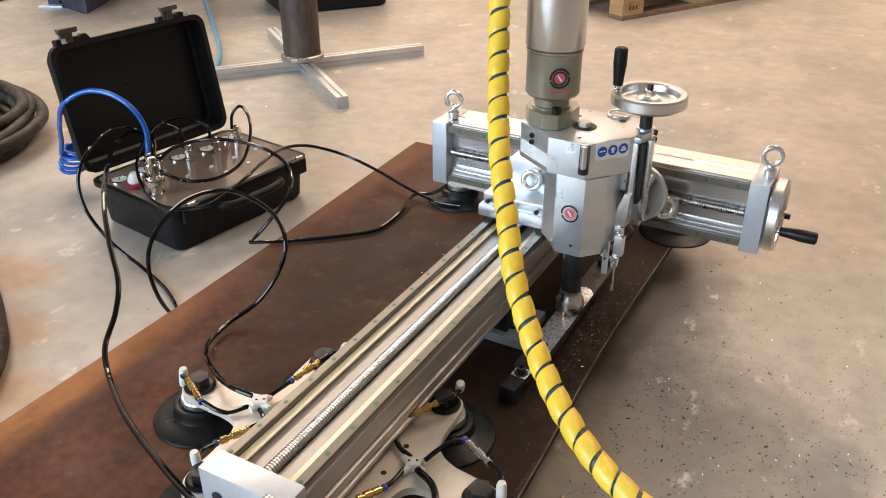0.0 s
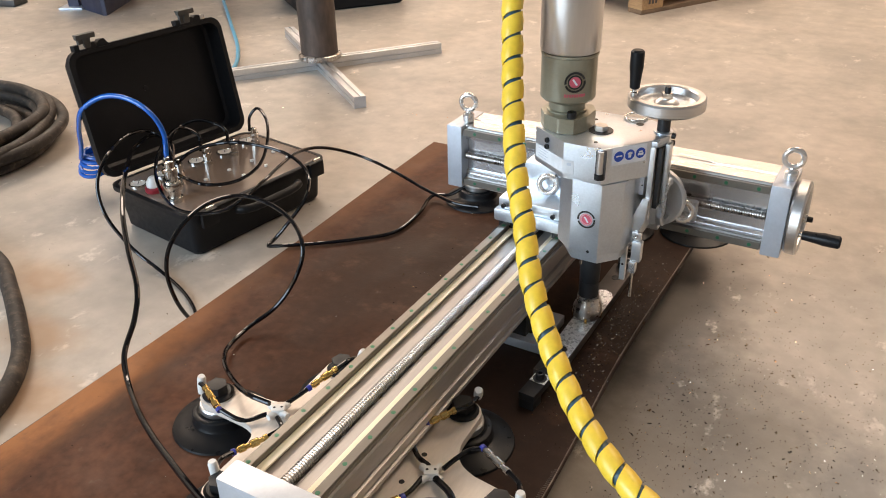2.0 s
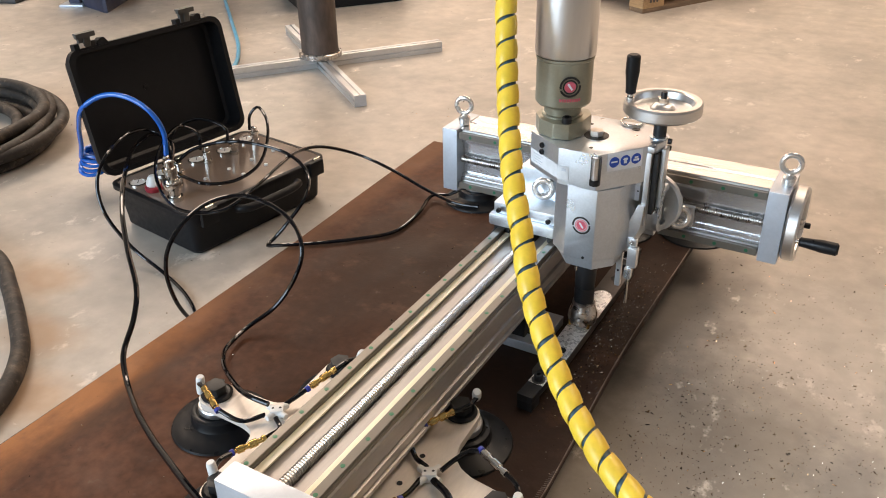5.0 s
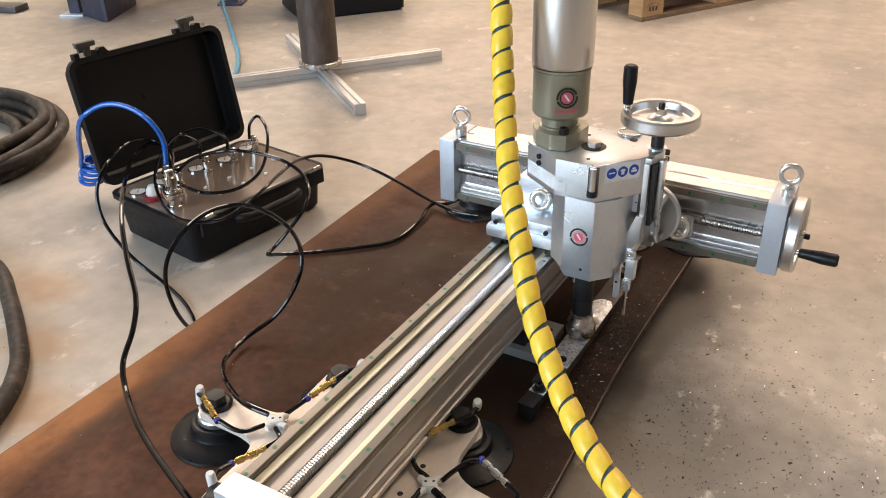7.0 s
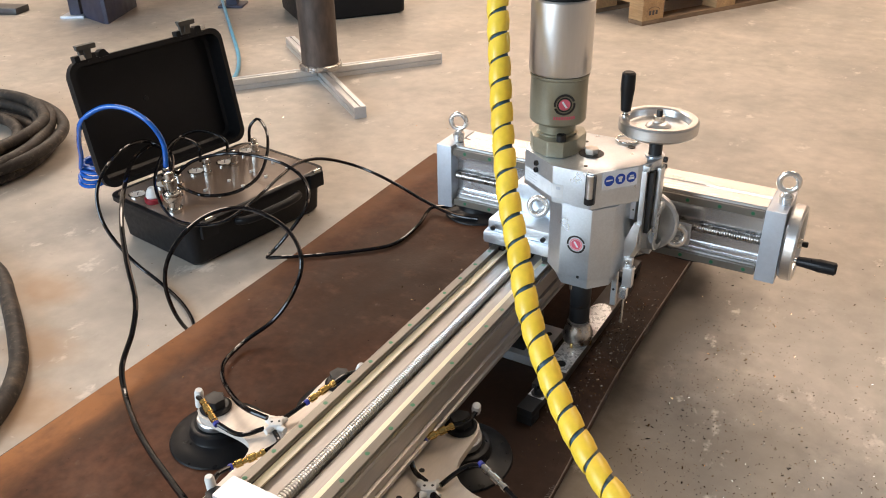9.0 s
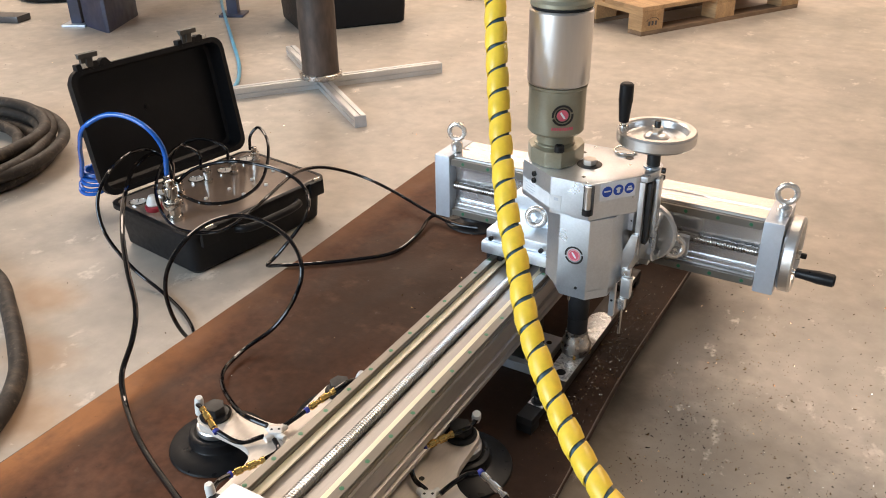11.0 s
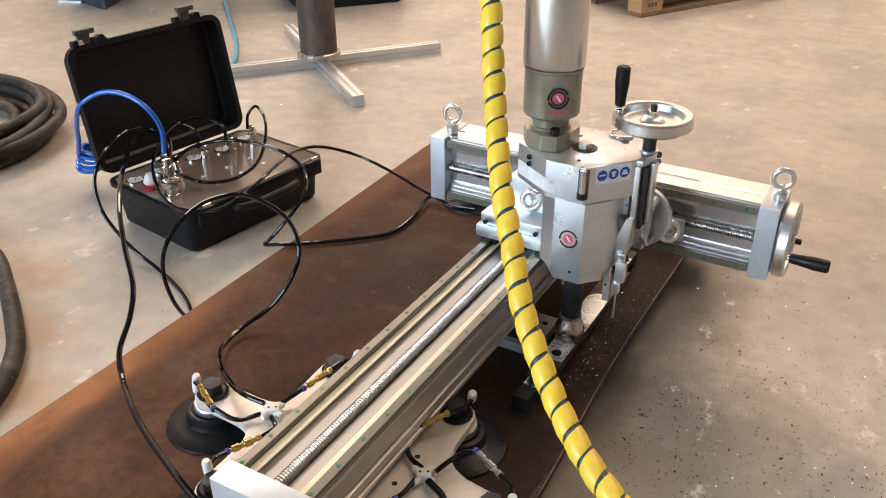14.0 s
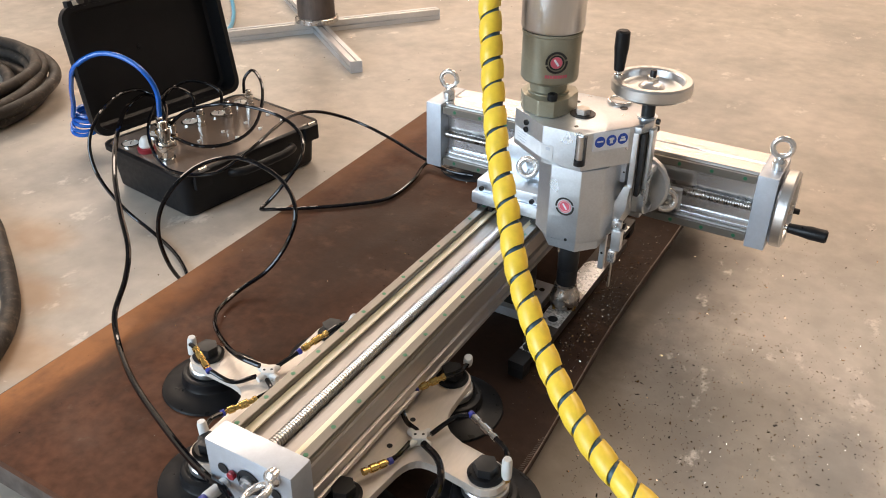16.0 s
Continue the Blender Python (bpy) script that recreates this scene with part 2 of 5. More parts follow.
BAR = material("dark_flat_steel", (0.085, 0.070, 0.060), 0.45, metal=0.15, dark=(0.06, 0.05, 0.045), scale=14, fine=0.1, rough_var=0.1)
BLACKENED = material("blackened_steel", (0.016, 0.016, 0.017), 0.45, specular=0.35, scale=30, rough_var=0.08)
RUBBER = material("black_rubber", (0.010, 0.010, 0.011), 0.38, specular=0.22, scale=25, rough_var=0.12, bump=0.05)
RUBBER_GREY = material("dusty_rubber_hose", (0.036, 0.027, 0.021), 0.55, specular=0.3, dark=(0.015, 0.012, 0.010), scale=9, fine=0.2, fine_scale=80, rough_var=0.1)
PLASTIC = material("black_case_plastic", (0.008, 0.008, 0.009), 0.45, specular=0.22, scale=30, bump=0.06, bump_scale=700, rough_var=0.07)
stain(RUBBER_GREY, 14.0, 0.52, 0.66, (0.13, 0.095, 0.065), 0.6)
stain(RUBBER_GREY, 45.0, 0.58, 0.68, (0.20, 0.16, 0.12), 0.5)
LATCH = material("worn_grey_plastic", (0.06, 0.057, 0.052), 0.5, scale=30)
TUBE = material("black_pneumatic_tube", (0.004, 0.004, 0.005), 0.07, scale=20, specular=0.35)
BLUE_TUBE = material("blue_spiral_tube", (0.010, 0.115, 0.50), 0.20, scale=20, coat=0.3)
CYAN_TUBE = material("light_blue_air_line", (0.10, 0.38, 0.58), 0.4, scale=12)
YELLOW = material("yellow_spiral_wrap", (0.90, 0.62, 0.06), 0.36, dark=(0.82, 0.55, 0.045), scale=14, fine=0.06, fine_scale=90, rough_var=0.08)
stain(YELLOW, 22.0, 0.56, 0.72, (0.70, 0.50, 0.12), 0.55)
stain(YELLOW, 60.0, 0.66, 0.74, (0.42, 0.30, 0.08), 0.5)
TEAL = material("dark_blue_inner_hose", (0.03, 0.08, 0.11), 0.45, scale=18)
OLIVE = material("olive_anodised", (0.31, 0.295, 0.22), 0.36, metal=0.45, scale=9, fine=0.04, rough_var=0.06)
BRASS = material("brass", (0.72, 0.50, 0.18), 0.24, metal=1.0, dark=(0.60, 0.40, 0.13), scale=40, rough_var=0.06)
NICKEL = material("nickel_fitting", (0.70, 0.68, 0.64), 0.18, metal=1.0, scale=30)
WHITE_PL = material("white_plastic", (0.74, 0.72, 0.68), 0.45, scale=30)
BLUE_PL = material("blue_collar_plastic", (0.03, 0.04, 0.30), 0.4, scale=30)
GREEN_PL = material("green_plug_plastic", (0.02, 0.16, 0.07), 0.45, scale=60)
RED_PL = material("red_plastic", (0.28, 0.02, 0.03), 0.35, scale=30)
LABEL = material("white_label_film", (0.78, 0.80, 0.82), 0.35, scale=30)
SIGN_BLUE = material("sign_blue_print", (0.01, 0.07, 0.42), 0.4, scale=40)
LOGO_RED = material("red_print", (0.66, 0.12, 0.17), 0.4, scale=40)
LOGO_PINK = material("pink_print", (0.80, 0.32, 0.34), 0.4, scale=40)
LOGO_BLACK = material("black_print", (0.015, 0.015, 0.015), 0.45, scale=40)
PANEL = material("smoked_panel_plastic", (0.23, 0.178, 0.145), 0.13, metal=0.15, scale=6, fine=0.03)
DIAL = material("dial_white", (0.72, 0.70, 0.66), 0.35, scale=30)
PIPE = material("rusty_pipe_steel", (0.105, 0.072, 0.055), 0.55, metal=0.2, dark=(0.045, 0.036, 0.032), scale=9, fine=0.2, fine_scale=60, rough_var=0.12, stretch=(1, 1, 0.35))
WOOD = material("pallet_wood", (0.52, 0.33, 0.16), 0.7, dark=(0.36, 0.21, 0.10), scale=6, fine=0.15, fine_scale=60, bump=0.1, stretch=(0.25, 2, 2), per_object=0.12)
WOOD_DIRTY = material("soiled_pallet_wood", (0.26, 0.16, 0.09), 0.75, dark=(0.12, 0.08, 0.05), scale=8, fine=0.2, fine_scale=60, stretch=(2, 0.3, 2))
NAVY = material("dark_blue_painted_steel", (0.04, 0.045, 0.085), 0.45, dark=(0.03, 0.03, 0.05), scale=8, rough_var=0.1)
SWARF = material("steel_swarf", (0.34, 0.30, 0.26), 0.22, metal=0.85, dark=(0.04, 0.035, 0.03), scale=160, mix=(0.42, 0.58))

nt_s = SWARF.node_tree
geo = nt_s.nodes.new("ShaderNodeNewGeometry")
tone = nt_s.nodes.new("ShaderNodeValToRGB")
tone.color_ramp.interpolation = "CONSTANT"
for pos, c in ((0.0, (0.03, 0.025, 0.02)), (0.26, (0.24, 0.14, 0.06)), (0.46, (0.52, 0.38, 0.22)), (0.70, (0.85, 0.80, 0.72))):
    e = tone.color_ramp.elements.new(pos) if pos else tone.color_ramp.elements[0]
    e.color = (*c, 1)
tone.color_ramp.elements[-1].color = (0.85, 0.80, 0.72, 1)
nt_s.links.new(geo.outputs["Random Per Island"], tone.inputs[0])
nt_s.links.new(tone.outputs[0], nt_s.nodes["Principled BSDF"].inputs["Base Color"])
WORN_HIGHLIGHT = material("worn_rusty_highlight", (0.22, 0.18, 0.15), 0.45, metal=0.4, dark=(0.08, 0.06, 0.045), scale=18, rough_var=0.1)

# ---------------------------------------------------------------- mesh tools
Z0 = 0.25          # height of the bed's guide rails over the floor


def part(name, bm, mat, parent=None, label="", smooth=True, m=None):
    """Links a bmesh as one mesh object under a thing or a part."""
    if m is not None:
        bm.transform(m)
    bmesh.ops.recalc_face_normals(bm, faces=bm.faces)
    me = bpy.data.meshes.new(name)
    bm.to_mesh(me)
    bm.free()
    me.materials.append(mat)
    if smooth:
        me.shade_smooth()
        me.set_sharp_from_angle(angle=radians(32))
    ob = new(name, me)
    ob.parent = parent
    if label:
        tagged(ob, label)
    return ob


def thing(name, label, category, m=None, group="", kind=""):
    ob = new(name)
    ob.empty_display_size = 0.05
    if m is not None:
        ob.matrix_world = m
    return tagged(ob, label, category, group, kind)


def box(x0, x1, y0, y1, z0, z1, bevel=0.0, seg=2, bm=None):
    b = bmesh.new()
    bmesh.ops.create_cube(b, size=1.0)
    bmesh.ops.scale(b, vec=(x1 - x0, y1 - y0, z1 - z0), verts=b.verts)
    bmesh.ops.translate(b, vec=((x0 + x1) / 2, (y0 + y1) / 2, (z0 + z1) / 2), verts=b.verts)
    if bevel:
        bmesh.ops.bevel(b, geom=b.edges[:], offset=bevel, segments=seg, profile=0.7, affect="EDGES")
    return join(bm, b) if bm else b


def join(a, b):
    """Adds bmesh b to a."""
    me = bpy.data.meshes.new("tmp")
    b.to_mesh(me)
    b.free()
    a.from_mesh(me)
    bpy.data.meshes.remove(me)
    return a


def lathe(profile, n=32, bm=None, m=None, cap=True):
    """Turns (radius, height) pairs about z."""
    b = bmesh.new()
    rings = []
    for r, z in profile:
        rings.append([b.verts.new((r * math.cos(2 * math.pi * i / n), r * math.sin(2 * math.pi * i / n), z)) for i in range(n)])
    for a, c in zip(rings, rings[1:]):
        for i in range(n):
            b.faces.new((a[i], a[(i + 1) % n], c[(i + 1) % n], c[i]))
    if cap:
        b.faces.new(rings[0])
        b.faces.new(rings[-1])
    if m is not None:
        b.transform(m)
    return join(bm, b) if bm else b


def prism(outline, z0, z1, bevel=0.0, bm=None, m=None):
    """Stands an outline in the xy plane up from z0 to z1."""
    b = bmesh.new()
    lo = [b.verts.new((x, y, z0)) for x, y in outline]
    hi = [b.verts.new((x, y, z1)) for x, y in outline]
    n = len(lo)
    b.faces.new(lo[::-1])
    b.faces.new(hi)
    for i in range(n):
        b.faces.new((lo[i], lo[(i + 1) % n], hi[(i + 1) % n], hi[i]))
    if bevel:
        bmesh.ops.bevel(b, geom=b.edges[:], offset=bevel, segments=2, profile=0.7, affect="EDGES")
    if m is not None:
        b.transform(m)
    return join(bm, b) if bm else b


def along(p, q):
    """The pose that carries the z axis from p towards q."""
    p, q = Vector(p), Vector(q)
    return Matrix.Translation(p) @ (q - p).to_track_quat("Z", "Y").to_matrix().to_4x4()


def rod(p, q, r, n=16, bm=None, chamfer=0.0):
    length = (Vector(q) - Vector(p)).length
    c = chamfer
    prof = [(r - c, 0), (r, c), (r, length - c), (r - c, length)] if c else [(r, 0), (r, length)]
    return lathe(prof, n, bm, along(p, q))


def torus(r, t, n=40, k=14, m=None, bm=None, squash=1.0):
    b = bmesh.new()
    rings = []
    for i in range(n):
        a = 2 * math.pi * i / n
        rings.append([b.verts.new(((r + t * math.cos(2 * math.pi * j / k)) * math.cos(a), (r + t * math.cos(2 * math.pi * j / k)) * math.sin(a),
                                   squash * t * math.sin(2 * math.pi * j / k))) for j in range(k)])
    for i in range(n):
        for j in range(k):
            b.faces.new((rings[i][j], rings[(i + 1) % n][j], rings[(i + 1) % n][(j + 1) % k], rings[i][(j + 1) % k]))
    if m is not None:
        b.transform(m)
    return join(bm, b) if bm else b


def spline(points, step):
    """A smooth line (centripetal Catmull-Rom) through points, in even steps."""
    pts = [Vector(p) for p in points]
    pts = [pts[0] * 2 - pts[1]] + pts + [pts[-1] * 2 - pts[-2]]
    fine = []
    for a, b, c, d in zip(pts, pts[1:], pts[2:], pts[3:]):
        t0 = 0.0
        t1 = t0 + math.sqrt((b - a).length) + 1e-6
        t2 = t1 + math.sqrt((c - b).length) + 1e-6
        t3 = t2 + math.sqrt((d - c).length) + 1e-6
        for i in range(16):
            t = t1 + (t2 - t1) * i / 16
            a1 = a * ((t1 - t) / (t1 - t0)) + b * ((t - t0) / (t1 - t0))
            a2 = b * ((t2 - t) / (t2 - t1)) + c * ((t - t1) / (t2 - t1))
            a3 = c * ((t3 - t) / (t3 - t2)) + d * ((t - t2) / (t3 - t2))
            b1 = a1 * ((t2 - t) / (t2 - t0)) + a2 * ((t - t0) / (t2 - t0))
            b2 = a2 * ((t3 - t) / (t3 - t1)) + a3 * ((t - t1) / (t3 - t1))
            fine.append(b1 * ((t2 - t) / (t2 - t1)) + b2 * ((t - t1) / (t2 - t1)))
    fine.append(pts[-2])
    out, want, run = [fine[0]], step, 0.0
    for a, b in zip(fine, fine[1:]):
        d = (b - a).length
        while d > 1e-9 and run + d >= want:
            out.append(a.lerp(b, (want - run) / d))
            want += step
        run += d
    return out


def frames_along(line):
    """Unturning cross axes along a line."""
    tang = [(line[min(i + 1, len(line) - 1)] - line[max(i - 1, 0)]).normalized() for i in range(len(line))]
    u = tang[0].orthogonal().normalized()
    out = []
    for t in tang:
        u = (u - t * u.dot(t)).normalized()
        out.append((t, u, t.cross(u)))
    return out


def tube(points, r, step=0.012, n=10, bm=None):
    b = bmesh.new()
    line = spline(points, step)
    rings = []
    for p, (t, u, v) in zip(line, frames_along(line)):
        rings.append([b.verts.new(p + (u * math.cos(2 * math.pi * j / n) + v * math.sin(2 * math.pi * j / n)) * r) for j in range(n)])
    for a, c in zip(rings, rings[1:]):
        for j in range(n):
            b.faces.new((a[j], a[(j + 1) % n], c[(j + 1) % n], c[j]))
    b.faces.new(rings[0])
    b.faces.new(rings[-1])
    return join(bm, b) if bm else b


def hex_prism(r, z0, z1, m=None, bm=None):
    return prism([(r * math.cos(math.pi / 3 * i), r * math.sin(math.pi / 3 * i)) for i in range(6)], z0, z1, r * 0.06, bm, m)


def socket_bolt(r, h, m):
    """A socket-head cap screw standing on z = 0."""
    b = lathe([(r, 0), (r, h - r * 0.15), (r * 0.88, h), (r * 0.5, h), (r * 0.5, h * 0.45), (0.0005, h * 0.45)], 18, m=m)
    return b


def screw(length, r, pitch, n=14, per=8):
    """A threaded spindle along +y."""
    b = bmesh.new()
    rings = []
    k = int(length / pitch * per)
    for i in range(k + 1):
        y = length * i / k
        ring = []
        for j in range(n):
            a = 2 * math.pi * j / n
            rr = r * (1.0 - 0.24 * max(0.0, math.cos(2 * math.pi * y / pitch - a)) ** 2)
            ring.append(b.verts.new((rr * math.cos(a), y, rr * math.sin(a))))
        rings.append(ring)
    for a, c in zip(rings, rings[1:]):
        for j in range(n):
            b.faces.new((a[j], a[(j + 1) % n], c[(j + 1) % n], c[j]))
    b.faces.new(rings[0])
    b.faces.new(rings[-1])
    return b

# ---------------------------------------------------------------- the hall
def hall():
    bm = bmesh.new()
    bmesh.ops.create_grid(bm, x_segments=8, y_segments=8, size=0.5)
    bmesh.ops.scale(bm, vec=(14, 15, 1), verts=bm.verts)
    bmesh.ops.translate(bm, vec=(-1, 2.5, 0), verts=bm.verts)
    tagged(part("floor", bm, CONCRETE), "worn beige concrete workshop floor with stains and painted-in shade", "floor", kind="structure")
    north = box(-8, 6, 10, 10.2, 0, 3.2)
    box(-8, 6, 10, 10.2, 5.0, 6, bm=north)
    box(-8, -6, 10, 10.2, 3.2, 5.0, bm=north)
    box(4.5, 6, 10, 10.2, 3.2, 5.0, bm=north)
    tagged(part("wall_north", north, PLASTER), "plain light workshop wall with a band of high windows", "wall", kind="structure")
    tagged(part("wall_west", box(-8.2, -8, -5.2, 10.2, 0, 6), PLASTER), "plain light workshop wall", "wall", kind="structure")
    tagged(part("wall_east", box(6, 6.2, -5.2, 10.2, 0, 6), DARK_WALL), "plain grey workshop wall", "wall", kind="structure")
    south = box(-8, -3.6, -5.2, -5, 0, 6)
    box(0.6, 6, -5.2, -5, 0, 6, bm=south)
    box(-3.6, 0.6, -5.2, -5, 4.0, 6, bm=south)
    tagged(part("wall_south", south, PLASTER), "light workshop wall with an open gate", "wall", kind="structure")
    roof = box(-8.2, -7.5, -5.2, 10.2, 6, 6.15)
    box(-5.1, 0.0, -5.2, 8.7, 6, 6.15, bm=roof)
    box(-5.1, 0.0, 9.7, 10.2, 6, 6.15, bm=roof)
    box(-1.2, 0.0, 8.7, 9.7, 6, 6.15, bm=roof)
    box(2.8, 6.2, -5.2, 10.2, 6, 6.15, bm=roof)
    for x0, x1, y0, y1 in ((-7.5, -5.1, 1.2, 9.6), (0.0, 2.8, 2.3, 7.7)):
        box(x0, x1, -5.2, y0, 6, 6.15, bm=roof)
        box(x0, x1, y1, 10.2, 6, 6.15, bm=roof)
    for y in (3.925, 6.875):
        box(-7.5, -5.1, y - 0.375, y + 0.375, 6, 6.15, bm=roof)
    tagged(part("ceiling", roof, ROOF), "sheet metal roof with three skylights", "ceiling", kind="structure")


# ---------------------------------------------------------------- the plate
PT = 0.085         # top of the steel plate


def steel_plate():
    t = thing("steel_plate", "large brown mill-scale steel plate with rusty edge on low bearers", "steel plate")
    out = [(-0.652, -0.128), (0.199, -0.128), (0.197, 0.30), (0.189, 0.48), (0.180, 0.70), (0.182, 1.15), (0.183, 1.46), (-0.690, 1.46), (-0.672, 1.00), (-0.660, 0.75), (-0.653, 0.40)]
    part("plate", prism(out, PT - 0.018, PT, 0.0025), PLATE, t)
    part("front_flange", box(-0.650, 0.178, -0.124, -0.114, 0.012, PT - 0.019, 0.001), PLATE_EDGE, t, "dark steel end flange")
    # thin brighter lines: edge wear together with the edge's highlight, as colour
    part("worn_edge", tube([(x, y, PT - 0.0012) for x, y in ((0.1985, -0.127), (0.1966, 0.30), (0.1886, 0.48), (0.1796, 0.70), (0.1816, 1.15), (0.1826, 1.45))], 0.0015, 0.03, 8), WORN_HIGHLIGHT, t, "worn rusty plate edge with its highlight painted in")
    part("worn_edge", tube([(x, y, PT - 0.0012) for x, y in ((-0.6516, -0.127), (-0.6527, 0.40), (-0.6596, 0.75), (-0.6716, 1.00), (-0.6896, 1.45))], 0.0012, 0.03, 8), WORN_HIGHLIGHT, t, "worn rusty plate edge with its highlight painted in")
    rr = random.Random(5)
    for k in range(20):
        part("burr", box(-0.0035, 0.0035, -0.0006, 0.0006, 0.0001, 0.0008), PLATE_EDGE, t, smooth=False, m=pose(0.190 + 0.0002 * k + rr.uniform(-0.0006, 0.0006), 0.262 + 0.0045 * k, PT, 0, 0, 20 + rr.uniform(-6, 6)))
    for y in (0.30, 1.20):
        part("bearer", box(-0.62, 0.160, y - 0.03, y + 0.03, 0.0, PT - 0.019, 0.003), PLATE_EDGE, t)


# ---------------------------------------------------------------- linear module, face up, along +y
def module_profile(length, m, parent, name, mat):
    """The channel-shaped extrusion that carries two guide rails and a spindle."""
    channel = [(0.0, -0.0262), (0.0108, -0.0262), (0.0120, -0.0180), (0.0360, -0.0176)] if mat is ALU_FACE else [(0.0, -0.0245), (0.036, -0.0245), (0.037, -0.0175)]
    half = channel + [(0.0440, -0.0170), (0.0445, -0.013), (0.071, -0.013), (0.071, -0.044), (0.066, -0.046), (0.066, -0.054),
            (0.071, -0.056), (0.071, -0.070), (0.067, -0.072), (0.067, -0.078), (0.071, -0.080), (0.071, -0.087)]
    if mat is ALU_CROSS:
        half = half[:half.index((0.071, -0.013)) + 1] + [(0.071, -0.052), (0.067, -0.0535), (0.067, -0.0575), (0.071, -0.059), (0.071, -0.103)]
    sec = half + [(-x, z) for x, z in half[::-1] if x > 0]
    b = bmesh.new()
    a = [b.verts.new((x, 0, z)) for x, z in sec]
    c = [b.verts.new((x, length, z)) for x, z in sec]
    n = len(sec)
    for i in range(n):
        b.faces.new((a[i], a[(i + 1) % n], c[(i + 1) % n], c[i]))
    b.faces.new(a)
    b.faces.new(c[::-1])
    part(name, b, mat, parent, "silver aluminium channel profile", smooth=False, m=m)
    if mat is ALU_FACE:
        # thin strips added on the flanges to carry the painted sheen
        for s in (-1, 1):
            part("ledge", box(s * 0.0436 - 0.0068, s * 0.0436 + 0.0068, 0.001, length - 0.001, -0.0128, -0.0098, 0.0005), LEDGE_SHEEN, parent, "aluminium ledge beside the rail with a painted warm sheen", m=m)


def guide_rail(x, length, first, m, parent):
    sec = [(0.0075, -0.013), (0.0075, -0.009), (0.0058, -0.0075), (0.0058, -0.0045), (0.0075, -0.003), (0.0075, -0.0006), (0.0068, 0.0)]
    sec = sec + [(-a, z) for a, z in sec[::-1]]
    b = bmesh.new()
    lo = [b.verts.new((x + a, 0.002, z)) for a, z in sec]
    hi = [b.verts.new((x + a, length - 0.002, z)) for a, z in sec]
    n = len(sec)
    for i in range(n):
        b.faces.new((lo[i], lo[(i + 1) % n], hi[(i + 1) % n], hi[i]))
    b.faces.new(lo)
    b.faces.new(hi[::-1])
    b.normal_update()
    for f in b.faces:
        f.material_index = 1 if abs(f.normal.x) > 0.4 or f.normal.z < -0.2 else 0
    rail = part("guide_rail", b, RAIL, parent, "ground steel guide rail", smooth=False, m=m)
    rail.data.materials.append(RAIL_FLANK)
    y = first
    plug = None
    while y < length - 0.01:
        if plug is None:
            plug = part("plug", lathe([(0.0036, -0.0005), (0.0036, 0.0004), (0.0015, 0.0006)], 14), GREEN_PL, rail)
        else:
            new_plug = new("plug", plug.data)
            new_plug.parent = rail
            plug = new_plug
        plug.matrix_basis = m @ pose(x, y, 0)
        y += 0.06


def end_block(y0, y1, m, parent, depth=0.087, lift=0.005):
    part("end_block", box(-0.073, 0.073, y0, y1, -depth - 0.001, lift, 0.0035), ALU_GREY, parent, "grey anodised end block", m=m)


def eyebolt(m, parent, r=0.0165, t=0.0048, name="eyebolt", lift=0.0):
    b = torus(r, t, m=pose(0, 0, r + t + 0.008 + lift, 90))
    lathe([(0.012, -0.006), (0.013, 0.003 + lift), (0.011, 0.006 + lift), (0.006, 0.009 + lift), (0.005, 0.012 + lift)], 22, b)
    return part(name, b, STEEL, parent, "zinc-plated lifting eyebolt", m=m)


def handwheel(m, parent, r, handle_angle, handle_len):
    """A dished aluminium handwheel with its hub at the origin and the shaft towards -z."""
    prof = [(0.010, -0.006), (0.018, -0.010), (0.022, -0.010), (r - 0.022, -0.009), (r - 0.015, -0.011), (r - 0.004, -0.012), (r, -0.008), (r, 0.008), (r - 0.003, 0.0115),
            (r - 0.012, 0.0115), (r - 0.0145, 0.009), (r - 0.0165, -0.002), (r - 0.021, -0.004), (0.022, -0.003), (0.017, 0.003), (0.010, 0.006)]
    wheel = part("handwheel", lathe(prof, 56), TURNED, parent, "polished aluminium handwheel", m=m)
    b = hex_prism(0.010, 0.006, 0.016)
    part("nut", b, NICKEL, wheel, m=m)
    part("stud", lathe([(0.0055, 0.016), (0.0055, 0.024), (0.0045, 0.026)], 14), BLACKENED, wheel, m=m)
    a = radians(handle_angle)
    h = m @ pose((r - 0.010) * math.cos(a), (r - 0.010) * math.sin(a), 0)
    grip = lathe([(0.0062, 0.017), (0.0088, 0.019), (0.0095, 0.03), (0.0108, 0.045), (0.0122, handle_len * 0.66), (0.0118, handle_len - 0.003), (0.0085, handle_len)], 22)
    part("grip", grip, RUBBER, wheel, "black plastic crank grip", m=h)
    part("grip_pin", lathe([(0.0075, 0.006), (0.0075, 0.012), (0.005, 0.013), (0.005, 0.018)], 16), NICKEL, wheel, m=h)


